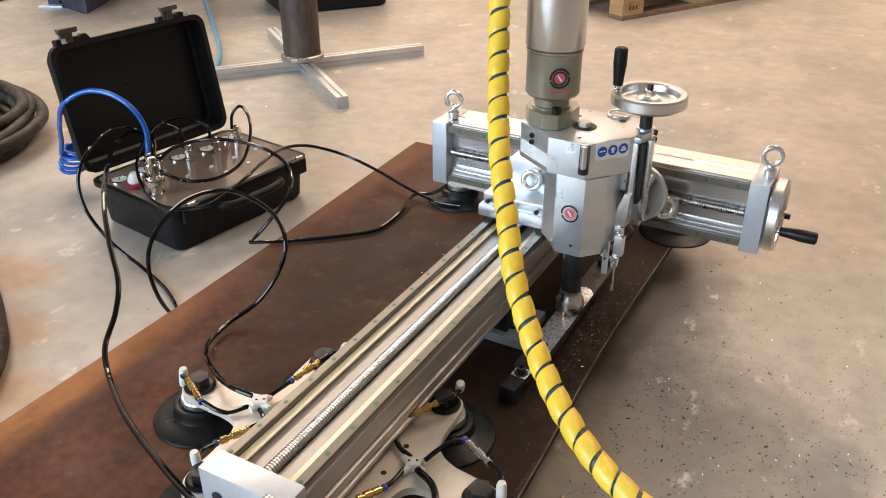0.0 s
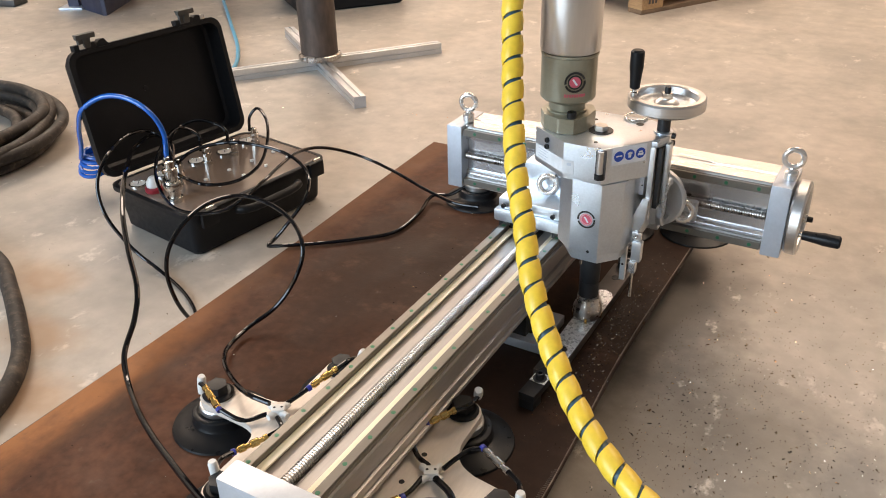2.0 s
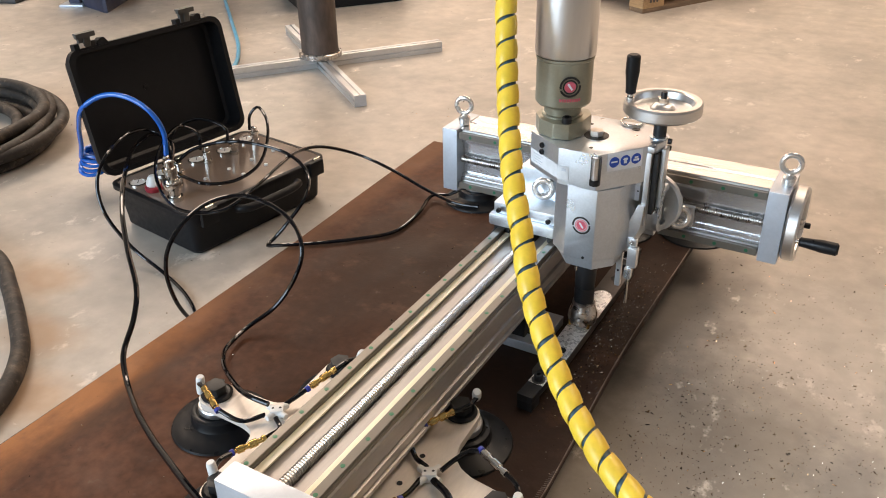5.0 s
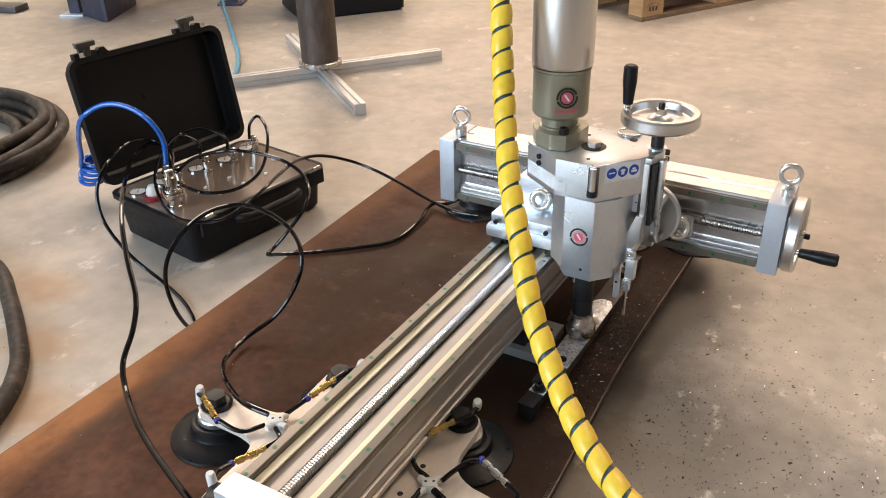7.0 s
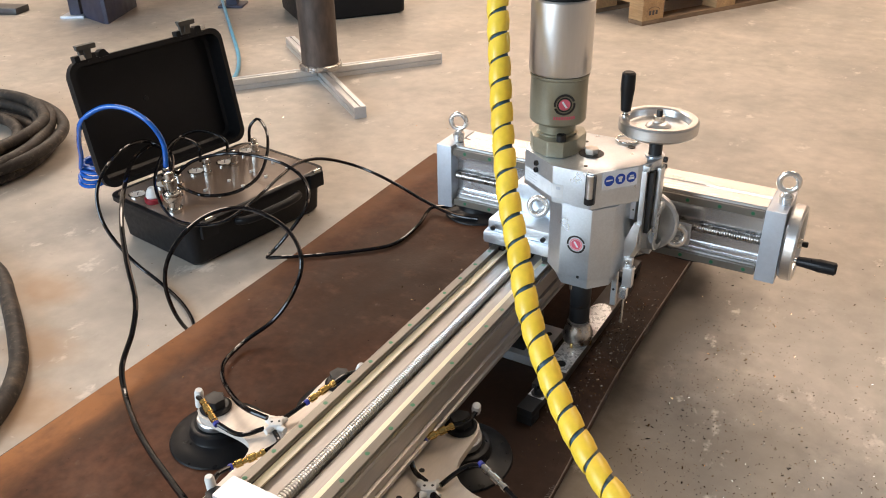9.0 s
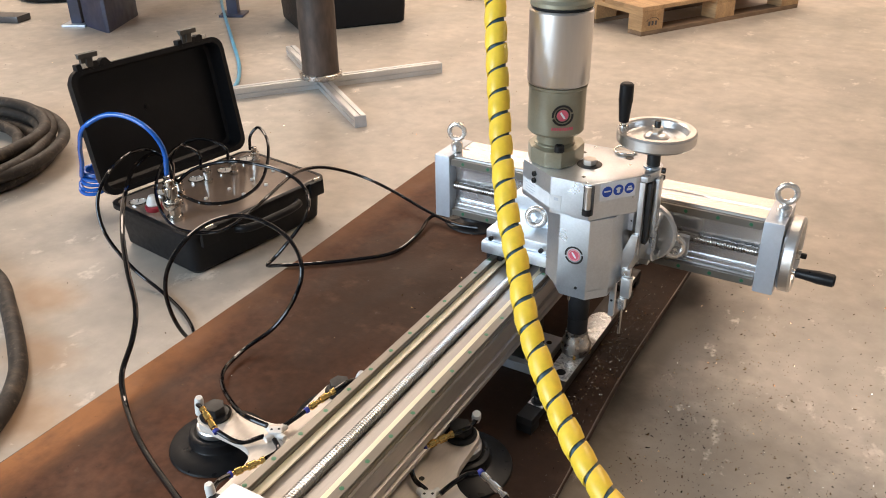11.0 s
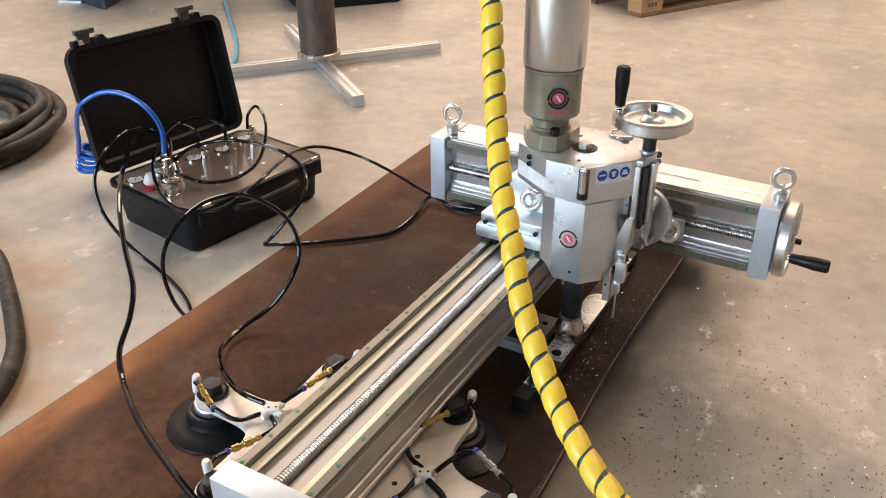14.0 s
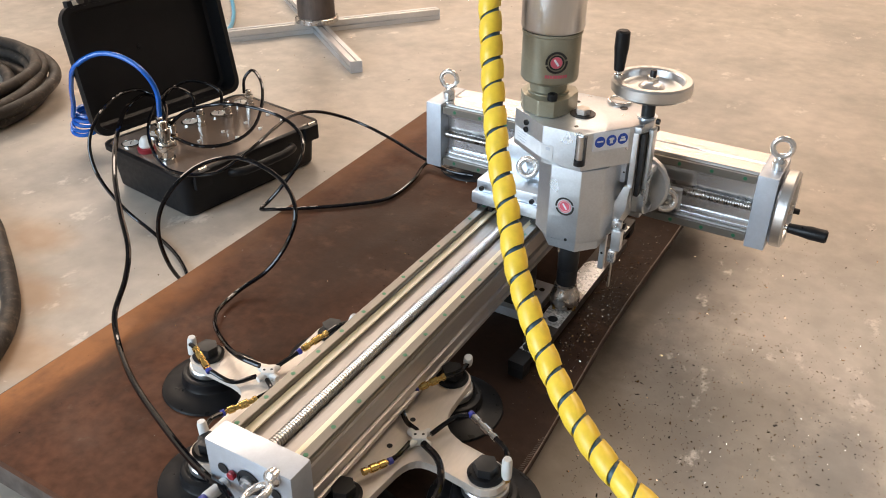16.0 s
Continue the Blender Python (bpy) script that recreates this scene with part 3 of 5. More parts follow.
def guide_bed():
    """The fixed bed: profile, rails, spindle, end block. Returns the turning spindle."""
    t = thing("machine_bed", "silver aluminium linear bed with guide rails and ball screw", "machine bed", pose(0, 0, Z0))
    m = pose(-0.059, -0.006, 0)
    length = 1.30
    module_profile(length, m, t, "profile", ALU_FACE)
    guide_rail(0.059, length, 0.006, m, t)
    guide_rail(-0.059, length, 0.006, m, t)
    end_block(-0.042, -0.0005, m, t)
    end_block(length + 0.0005, length + 0.042, m, t)
    # front end fittings: bearing bore, side bores, lifting eye
    f = pose(-0.059, -0.049, -0.038, 90)
    part("bearing_bore", lathe([(0.020, 0.0), (0.020, 0.0012), (0.016, 0.0014), (0.016, 0.0003), (0.001, 0.0003)], 28), BLACKENED, t, m=f)
    part("bearing_nut", lathe([(0.012, 0.0004), (0.012, 0.006), (0.006, 0.007), (0.006, 0.014), (0.001, 0.014)], 8), TURNED, t, m=f)
    for x in (-0.045, 0.045):
        part("bore", lathe([(0.0085, 0.0), (0.0085, 0.0008), (0.0005, 0.0008)], 24), BLACKENED, t, m=pose(-0.059 + x, -0.049, -0.035, 90))
    eyebolt(pose(-0.014, -0.0495, -0.004, 90, 0, 0) @ pose(0, 0, 0, 0, 0, 30), t, 0.0190, 0.0052)
    fit = part("push_in_fitting", rod((-0.104, -0.049, -0.062), (-0.104, -0.086, -0.058), 0.0085, 18, chamfer=0.001), WHITE_PL, t, "white push-in fitting")
    part("collar", rod((-0.104, -0.0862, -0.058), (-0.104, -0.094, -0.057), 0.0075, 18, chamfer=0.001), BLUE_PL, fit, "blue release collar")
    part("plug_cap", rod((-0.086, -0.049, -0.036), (-0.086, -0.056, -0.036), 0.0065, 16, chamfer=0.001), RED_PL, t, "red plastic plug")
    # cross plate under the bed, beside the workpiece
    plate = part("foot_plate", box(-0.150, 0.044, 0.615, 0.735, -0.1640, -0.144, 0.0015), ALU_GREY, t, "grey aluminium foot plate with screws")
    for x, y in ((0.012, 0.700), (0.030, 0.655), (0.026, 0.705), (0.010, 0.650)):
        part("screw_head", lathe([(0.0055, 0), (0.0055, 0.0012), (0.0035, 0.0012), (0.003, 0.0004), (0.0005, 0.0004)], 14), BLACKENED, plate, m=pose(x, y, -0.1439))
    part("riser", box(-0.125, 0.006, 0.63, 0.72, -0.1445, -0.0875, 0.001), BLACKENED, t)
    s = part("ball_screw", screw(length - 0.004, 0.0094, 0.0050), SPINDLE, t, "bright rolled ball screw")
    s.matrix_basis = pose(-0.059, -0.004, -0.0150)
    return s


# ---------------------------------------------------------------- vacuum feet
def suction_foot(m, parent, drop=0.0):
    """A rubber suction cup with its metal hub; the plate lies at z = 0 and the arm above z = 0.063 less the drop."""
    foot = part("suction_cup", lathe([(0.073, 0.003), (0.083, 0.0005), (0.0865, 0.001), (0.085, 0.0045), (0.076, 0.0085), (0.066, 0.0115), (0.057, 0.0140), (0.0515, 0.0165), (0.0495, 0.020), (0.0490, 0.029), (0.048, 0.0325), (0.044, 0.0345), (0.040, 0.0348), (0.038, 0.0335), (0.036, 0.0330), (0.02, 0.0334)], 56),
                RUBBER, parent, "black rubber suction cup", m=m)
    part("hub", lathe([(0.033, 0.0335), (0.035, 0.035), (0.035, 0.060 - drop), (0.033, 0.0625 - drop), (0.01, 0.0628 - drop)], 36), TURNED, foot, "turned aluminium hub", m=m)
    top = m @ pose(0, 0, 0.0775 - drop)
    part("washer", lathe([(0.0265, 0.0), (0.0270, 0.003), (0.0225, 0.0062), (0.009, 0.0066)], 32), RUBBER, foot, m=top)
    b = hex_prism(0.0182, 0.0062, 0.0215)
    part("bolt_head", b, BLACKENED, foot, "blackened hexagon bolt", m=top @ pose(0, 0, 0, 0, 0, 17))
    return foot


def arm_outline(tips, widths, waist):
    """The outline of a three-armed plate: straight arms with round ends and rounded inner corners."""
    cx = sum(p[0] for p in tips) / 3
    cy = sum(p[1] for p in tips) / 3
    out = []
    order = sorted(range(3), key=lambda i: math.atan2(tips[i][1] - cy, tips[i][0] - cx))
    c = waist
    for k, i in enumerate(order):
        p = Vector(tips[i])
        d = (p - Vector(c)).normalized()
        a0 = math.atan2(d.y, d.x)
        w = widths[i]
        for s in range(-4, 5):
            a = a0 + s * math.pi / 8
            out.append((p.x + w * math.cos(a), p.y + w * math.sin(a)))
        q = Vector(tips[order[(k + 1) % 3]])
        e = (q - Vector(c)).normalized()
        mid = (d + e)
        n1 = Vector((-d.y, d.x))
        n2 = Vector((e.y, -e.x))
        w2 = widths[order[(k + 1) % 3]]
        # rounded inner corner
        p1 = Vector(c) + n1 * w + d * 0.075
        p3 = Vector(c) + n2 * w2 + e * 0.075
        p2 = Vector(c) + (n1 * w + n2 * w2) * 0.5 + (mid.normalized() * 0.02 if mid.length > 0.2 else Vector((0, 0)))
        for s in range(7):
            f = s / 6
            pt = p1.lerp(p2, f).lerp(p2.lerp(p3, f), f)
            out.append((pt.x, pt.y))
    return out


def brass_valve(p, q, parent, body=BRASS):
    """A small inline check valve between two tube ends."""
    p, q = Vector(p), Vector(q)
    length = (q - p).length
    m = along(p, q)
    v = part("check_valve", lathe([(0.0035, 0), (0.0035, 0.004), (0.0062, 0.005), (0.0062, 0.016), (0.0045, 0.017), (0.0045, length * 0.45), (0.0065, length * 0.47), (0.0065, length * 0.72), (0.0042, length * 0.74),
                                  (0.0042, length * 0.86), (0.0058, length * 0.88), (0.0058, length), (0.003, length)], 12), body, parent, "brass inline check valve", m=m)
    part("collar", lathe([(0.0052, -0.006), (0.0056, 0.0), (0.0040, 0.001)], 14), BLUE_PL, v, "blue release collar", m=m)
    return v


def junction(m, parent):
    b = box(-0.011, 0.011, -0.009, 0.009, 0, 0.016, 0.003)
    for i in range(4):
        lathe([(0.0055, 0.008), (0.0058, 0.018), (0.005, 0.022)], 16, b, pose(0, 0, 0.008, 90, 0, 45 + 90 * i))
    j = part("hose_junction", b, WHITE_PL, parent, "white four-way hose junction", m=m)
    for x in (-0.006, 0.006):
        part("screw_hole", lathe([(0.0022, 0.0161), (0.0022, 0.0164), (0.0005, 0.0164)], 12), BLACKENED, j, m=m @ pose(x, 0, 0))


def elbow(m, parent):
    b = lathe([(0.0072, 0), (0.0078, 0.012), (0.0074, 0.031), (0.0058, 0.036)], 16)
    e = part("elbow_fitting", b, WHITE_PL, parent, "white push-in elbow", m=m)
    part("thread", hex_prism(0.0062, -0.007, 0.0), BRASS, e, m=m)
    return e


def vacuum_foot_frame(tips, waist, m):
    """A three-armed plate on three suction cups, bolted beside the bed."""
    t = thing("suction_mount", "three-armed aluminium plate on black suction cups with brass valves", "suction mount", m, group="vacuum feet of the bed")
    out = arm_outline(tips, (0.031, 0.031, 0.031), waist)
    base = PT - m.translation.z
    part("arm_plate", prism(out, PT - Z0 + 0.0632, PT - Z0 + 0.0772, 0.0012), SPIDER, t, "cut aluminium arm plate")
    for x, y in tips:
        suction_foot(pose(x, y, base + 0.0002), t, Z0 - m.translation.z)
    return t


def vacuum_feet():
    top = PT - Z0 + 0.0774
    left = vacuum_foot_frame([(-0.342, 0.163), (-0.196, 0.320), (-0.182, 0.000)], (-0.186, 0.160), pose(-0.017, 0.014, Z0 - 0.016))
    right = vacuum_foot_frame([(0.185, 0.160), (0.040, 0.318), (0.034, 0.024)], (0.047, 0.176), pose(-0.010, 0.0165, Z0 - 0.014))
    vacuum_foot_frame([(-0.380, 1.165), (-0.180, 1.30), (-0.180, 1.03)], (-0.186, 1.165), pose(0, 0, Z0 - 0.014))
    vacuum_foot_frame([(0.172, 1.250), (0.004, 1.36), (0.000, 1.18)], (0.040, 1.250), pose(0, 0, Z0 - 0.014))
    # left front: junction, valves, elbows and short tubes
    j = (-0.216, 0.171)
    junction(pose(*j, top, 0, 0, 35), left)
    z = top + 0.010
    brass_valve((-0.296, 0.118, z + 0.010), (-0.342, 0.138, z + 0.022), left)
    part("short_tube", tube([(-0.226, 0.154, z), (-0.252, 0.125, z - 0.002), (-0.296, 0.118, z + 0.010)], 0.004, 0.006), TUBE, left)
    elbow(pose(-0.368, 0.152, top + 0.002, 0, 8, 0), left)
    part("short_tube", tube([(-0.342, 0.138, z + 0.022), (-0.356, 0.143, z + 0.020), (-0.367, 0.150, z + 0.012)], 0.004, 0.006), TUBE, left)
    brass_valve((-0.196, 0.232, z + 0.012), (-0.181, 0.286, z + 0.020), left)
    part("short_tube", tube([(-0.214, 0.190, z), (-0.207, 0.210, z + 0.004), (-0.196, 0.232, z + 0.012)], 0.004, 0.006), TUBE, left)
    part("short_tube", tube([(-0.181, 0.286, z + 0.020), (-0.172, 0.312, z + 0.024), (-0.168, 0.338, z + 0.014)], 0.004, 0.006), TUBE, left)
    elbow(pose(-0.176, 0.342, top + 0.004, 0, 22, 0), left)
    brass_valve((-0.208, 0.060, z + 0.004), (-0.182, 0.106, z + 0.008), left)
    part("short_tube", tube([(-0.206, 0.156, z), (-0.184, 0.140, z), (-0.182, 0.106, z + 0.008)], 0.004, 0.006), TUBE, left)
    elbow(pose(-0.200, 0.010, top + 0.002, 0, -6, 0), left)
    part("short_tube", tube([(-0.208, 0.060, z + 0.004), (-0.212, 0.036, z + 0.008), (-0.203, 0.012, z + 0.012)], 0.004, 0.006), TUBE, left)
    # right front
    j = (0.070, 0.166)
    junction(pose(*j, top, 0, 0, 30), right)
    brass_valve((0.018, 0.246, z + 0.012), (0.046, 0.283, z + 0.022), right)
    part("short_tube", tube([(0.060, 0.176, z), (0.034, 0.186, z), (0.012, 0.212, z + 0.004), (0.018, 0.246, z + 0.012)], 0.004, 0.006), TUBE, right)
    elbow(pose(0.050, 0.352, top + 0.012, 30, 20, 0), right)
    part("short_tube", tube([(0.046, 0.283, z + 0.022), (0.060, 0.305, z + 0.022), (0.056, 0.345, z + 0.012)], 0.004, 0.006), TUBE, right)
    brass_valve((0.124, 0.232, z + 0.016), (0.176, 0.208, z + 0.014), right, NICKEL)
    part("short_tube", tube([(0.082, 0.180, z), (0.092, 0.205, z + 0.006), (0.106, 0.226, z + 0.012), (0.124, 0.232, z + 0.016)], 0.004, 0.006), TUBE, right)
    elbow(pose(0.214, 0.168, top + 0.002), right)
    part("short_tube", tube([(0.176, 0.208, z + 0.014), (0.200, 0.194, z + 0.014), (0.213, 0.170, z + 0.010)], 0.004, 0.006), TUBE, right)
    brass_valve((0.060, 0.098, z + 0.004), (0.042, 0.060, z + 0.008), right)
    part("short_tube", tube([(0.064, 0.150, z), (0.063, 0.120, z), (0.060, 0.098, z + 0.004)], 0.004, 0.006), TUBE, right)
    part("short_tube", tube([(0.082, 0.158, z), (0.122, 0.135, z + 0.004), (0.150, 0.085, z + 0.004), (0.150, 0.020, z), (0.120, -0.060, z - 0.02), (0.080, -0.110, z - 0.04)], 0.0055, 0.008), TUBE, right)
    for x, y in ((0.036, 0.202), (0.036, 0.137)):
        part("threaded_hole", lathe([(0.0045, 0.0), (0.0045, 0.0004), (0.0005, 0.0004)], 14), BLACKENED, right, m=pose(x, y, top - 0.0001))


# ---------------------------------------------------------------- the travelling machine
def printed_mark(m, parent, r, with_word):
    """A round printed emblem of plain shapes, with a bar under it where there is a word."""
    def arc(r0, r1, a0, a1, n=14):
        b = bmesh.new()
        vs = [(b.verts.new((r0 * math.cos(a), r0 * math.sin(a), 0)), b.verts.new((r1 * math.cos(a), r1 * math.sin(a), 0))) for a in (radians(a0 + (a1 - a0) * i / n) for i in range(n + 1))]
        for (a, c), (d, e) in zip(vs, vs[1:]):
            b.faces.new((a, c, e, d))
        return b
    e = part("emblem_disc", arc(0.0001, r * 0.52, 0, 360, 28), LOGO_RED, parent, "red printed emblem", smooth=False, m=m)
    part("emblem_bar", box(-r * 0.09, r * 0.09, -r * 0.36, r * 0.36, 0.0001, 0.0003), LABEL, e, smooth=False, m=m @ pose(0, 0, 0, 0, 0, 35))
    part("emblem_ring", arc(r * 0.56, r * 0.68, 0, 360, 28), LOGO_PINK if not with_word else LOGO_BLACK, e, smooth=False, m=m)
    part("emblem_arc", arc(r * 0.80, r, 20, 190), LOGO_BLACK, e, smooth=False, m=m)
    part("emblem_arc", arc(r * 0.80, r, 200, 370), LOGO_BLACK, e, smooth=False, m=m)
    return e


def milling_machine():
    t = thing("milling_machine", "silver portable milling machine on a cross slide with olive air motor", "milling machine", pose(0, 0, Z0))
    # slide under the cross beam, on the bed's rails
    low = part("carriage", box(-0.142, 0.024, 0.722, 0.945, 0.008, 0.033, 0.006), CAST, t, "aluminium carriage plate")
    part("carriage_block", box(-0.134, 0.016, 0.730, 0.850, 0.0335, 0.058, 0.004), CAST, low)
    for x in (-0.118, -0.059, -0.010):
        part("cap_screw", socket_bolt(0.0048, 0.006, pose(x, 0.7225, 0.046, 90)), BLACKENED, low)
    for x in (-0.118, -0.0):
        for y in (0.735, 0.88):
            part("rail_shoe", box(x - 0.017, x + 0.017, y, y + 0.055, -0.010, 0.0075, 0.0015), BLACKENED, low)
    part("screw_nut", rod((-0.059, 0.716, -0.021), (-0.059, 0.80, -0.021), 0.014, 22, chamfer=0.001), RAIL_SIDE, low)
    # cross beam: the same module, facing the camera side
    mx = Matrix(((0, 1, 0, -0.288), (0, 0, -1, 0.858), (-1, 0, 0, 0.067), (0, 0, 0, 1)))
    length = 0.651
    module_profile(length, mx, t, "cross_profile", ALU_CROSS)
    guide_rail(0.059, length, 0.03, mx, t)
    guide_rail(-0.059, length, 0.03, mx, t)
    end_block(-0.037, -0.0005, mx, t, depth=0.103)
    end_block(length + 0.0005, length + 0.037, mx, t, depth=0.103)
    b = screw(length - 0.004, 0.0085, 0.0046)
    part("cross_screw", b, CUTTER, t, "bright cross slide screw", m=mx @ pose(0, 0.002, -0.0150))
    eyebolt(pose(-0.293, 0.896, 0.1460, 0, 0, 12), t, 0.0168, 0.0054, lift=0.006)
    eyebolt(pose(0.388, 0.898, 0.1460, 0, 0, 12), t, 0.0168, 0.0054, lift=0.006)
    part("side_knob", rod((-0.331, 0.880, 0.07), (-0.325, 0.880, 0.07), 0.006, 14), NICKEL, t)
    # side handwheel
    wm = pose(0.4155, 0.897, 0.067, 0, 90, 0)
    part("shaft_collar", rod((0.4005, 0.897, 0.067), (0.411, 0.897, 0.067), 0.016, 24, chamfer=0.001), BLACKENED, t)
    handwheel(wm, t, 0.072, -86, 0.084)
    # saddle between beam and head, with two eyes
    saddle = part("saddle", box(-0.105, 0.180, 0.790, 0.846, 0.030, 0.120, 0.004), CAST, t, "aluminium saddle plate")
    part("saddle_edge", box(0.1802, 0.240, 0.832, 0.846, 0.045, 0.085, 0.003), CAST, saddle)
    b = lathe([(0.060, 0.0), (0.060, 0.010), (0.056, 0.014)], 40)
    part("swivel_flange", b, CAST, saddle, m=along((0.168, 0.79, 0.105), (0.168, 0.60, 0.105)) @ pose(0, 0, 0))
    for x, y, z, r, turn, back in ((-0.047, 0.776, 0.086, 0.0172, 12, 0.79), (0.220, 0.806, 0.074, 0.0178, 30, 0.8325)):
        ring = part("eye_ring", torus(r, 0.0062, m=pose(x, y, z, 80, 0, turn)), STEEL, saddle, "zinc-plated lifting eye")
        part("eye_foot", rod((x, back, z - r), (x, y, z - r), 0.007, 16), STEEL, ring)
    # head: upper gear housing and lower body
    lower = [(0.066, 0.617), (0.121, 0.617), (0.151, 0.650), (0.166, 0.700), (0.166, 0.789), (0.032, 0.789), (0.032, 0.646)]
    lb = prism(lower, 0.045, 0.1845, 0.0015)
    tip = [(0.072, 0.618), (0.121, 0.618), (0.150, 0.650), (0.150, 0.70), (0.120, 0.735), (0.066, 0.735), (0.040, 0.700), (0.046, 0.650)]
    bm2 = bmesh.new()
    lo = [bm2.verts.new((x, y, 0.0285)) for x, y in tip]
    big = [(0.066, 0.6172), (0.1208, 0.6172), (0.1508, 0.6502), (0.160, 0.70), (0.150, 0.760), (0.054, 0.760), (0.034, 0.72), (0.034, 0.648)]
    hi = [bm2.verts.new((x, y, 0.0449)) for x, y in big]
    for i in range(8):
        bm2.faces.new((lo[i], lo[(i + 1) % 8], hi[(i + 1) % 8], hi[i]))
    bm2.faces.new(lo[::-1])
    bm2.faces.new(hi)
    body = part("head_body", join(lb, bm2), CAST, t, "blasted aluminium spindle body")
    upper = [(-0.029, 0.666), (0.046, 0.6155), (0.118, 0.6150), (0.171, 0.681), (0.190, 0.708), (0.198, 0.728), (0.190, 0.765), (0.150, 0.789), (-0.020, 0.789), (-0.036, 0.760)]
    house = part("gear_housing", prism(upper, 0.185, 0.252, 0.0018), CAST, t, "aluminium gear housing")
    # milled slot with a screw in the front edge
    part("screw_slot", box(0.106, 0.124, 0.6125, 0.620, 0.196, 0.2495, 0.003), RAIL_SIDE, house, smooth=True)
    part("slot_rod", rod((0.115, 0.6122, 0.208), (0.115, 0.6122, 0.249), 0.0058, 16), TURNED, house)
    part("cap_screw", socket_bolt(0.0085, 0.010, pose(0.115, 0.6122, 0.198)), BLACKENED, house)
    # left clearance notch under the housing's lip
    for z in (0.239, 0.2265):
        part("cap_screw", socket_bolt(0.0048, 0.005, along((0.005, 0.6432, z), (0.005 - 0.0559, 0.6432 - 0.083, z))), BLACKENED, house)
    part("lip_plate", prism([(0.066, 0.6145), (0.085, 0.6145), (0.085, 0.6138), (0.066, 0.6138)], 0.186, 0.188), CAST, house)
    # name plate, wrapped over the housing's corner
    strip = [(-0.026, 0.6638), (0.0458, 0.6154), (0.067, 0.6150), (0.067, 0.6143), (0.0456, 0.6147), (-0.0264, 0.6632)]
    plate = part("name_plate", prism(strip, 0.195, 0.220), LABEL, house, "white type plate with small print")
    for k in range(4):
        part("print_line", box(-0.034, -0.004 - 0.005 * (k % 2), -0.0004, 0.0002, 0.007 - 0.005 * k, 0.0079 - 0.005 * k), ALU_GREY, plate, smooth=False, m=pose(0.0096, 0.6387, 0.208, 0, 0, -33.95))
    part("print_mark", box(0.054, 0.062, 0.6138, 0.6142, 0.211, 0.216), ALU_GREY, plate, smooth=False)
    # safety sign with three round blue symbols, on the slanted face
    d = Vector((0.171 - 0.118, 0.681 - 0.615, 0)).normalized()
    ang = math.degrees(math.atan2(d.y, d.x))
    sm = pose(0.1510, 0.6560, 0.2345, 0, 0, ang)
    part("safety_sign", box(-0.034, 0.034, -0.0012, -0.0004, -0.0160, 0.0160), LABEL, house, "white sticker with three round blue signs", m=sm)
    for k in (-1, 0, 1):
        s = part("sign_disc", rod((k * 0.0215, -0.0013, 0), (k * 0.0215, -0.0017, 0), 0.0096, 26), SIGN_BLUE, house, m=sm)
        if k == -1:
            g = box(-0.006, 0.006, -0.0021, -0.0018, -0.0005, 0.002)
        elif k == 0:
            g = box(-0.0028, 0.0028, -0.0021, -0.0018, -0.005, 0.005)
            box(-0.0045, 0.0045, -0.0021, -0.0018, 0.001, 0.004, bm=g)
        else:
            g = box(-0.0055, 0.0055, -0.0021, -0.0018, -0.004, 0.0002)
            box(-0.0035, 0.0035, -0.0021, -0.0018, 0.0012, 0.004, bm=g)
        part("sign_symbol", g, LABEL, s, smooth=False, m=sm @ pose(k * 0.0215, 0, 0))
    printed_mark(pose(0.096, 0.6166, 0.113, 90), body, 0.0172, False)
    part("set_screw", rod((0.103, 0.617, 0.049), (0.103, 0.6162, 0.049), 0.0028, 12), BLACKENED, body)
    part("pin", rod((0.088, 0.627, 0.014), (0.088, 0.627, 0.030), 0.0022, 10), NICKEL, body)
    # top of the spindle
    part("spindle_cap", lathe([(0.022, 0), (0.022, 0.0008), (0.016, 0.001), (0.016, 0.0006), (0.001, 0.0006)], 30), BLACKENED, house, m=pose(0.083, 0.697, 0.2521))
    part("spindle_nut", hex_prism(0.0125, 0.0005, 0.010), SPIDER, house, m=pose(0.083, 0.697, 0.2525))
    for x, y, r in ((0.135, 0.757, 0.007), (0.095, 0.640, 0.0035), (0.055, 0.745, 0.004)):
        part("screw_hole", lathe([(r, 0), (r, 0.0006), (r * 0.3, 0.0006)], 18), BLACKENED, house, m=pose(x, y, 0.2521))
    part("top_ring", torus(0.020, 0.0022, m=pose(0.118, 0.784, 0.2545)), STEEL, house)
    # motor
    ax, ay = 0.015, 0.700
    flange = [(-0.028, 0.042), (-0.044, 0.018), (-0.044, -0.016), (-0.026, -0.042), (0.006, -0.056), (0.034, -0.050), (0.047, -0.022), (0.048, 0.020), (0.034, 0.042)]
    mo = part("motor_flange", prism(flange, 0.2525, 0.281, 0.003, m=pose(ax, ay, 0)), OLIVE, t, "olive green motor flange")
    for x, y in ((0.027, -0.041), (-0.030, 0.030)):
        part("cap_screw", socket_bolt(0.0085, 0.011, pose(ax + x * 0.95, ay + y, 0.281)), BLACKENED, mo)
    part("motor_neck", lathe([(0.036, 0.281), (0.036, 0.2835), (0.032, 0.285), (0.033, 0.298), (0.038, 0.302), (0.0465, 0.304), (0.0492, 0.308), (0.0492, 0.383), (0.0510, 0.385), (0.0510, 0.389), (0.03, 0.389)], 48),
         OLIVE, mo, "olive green motor body", m=pose(ax, ay, 0))
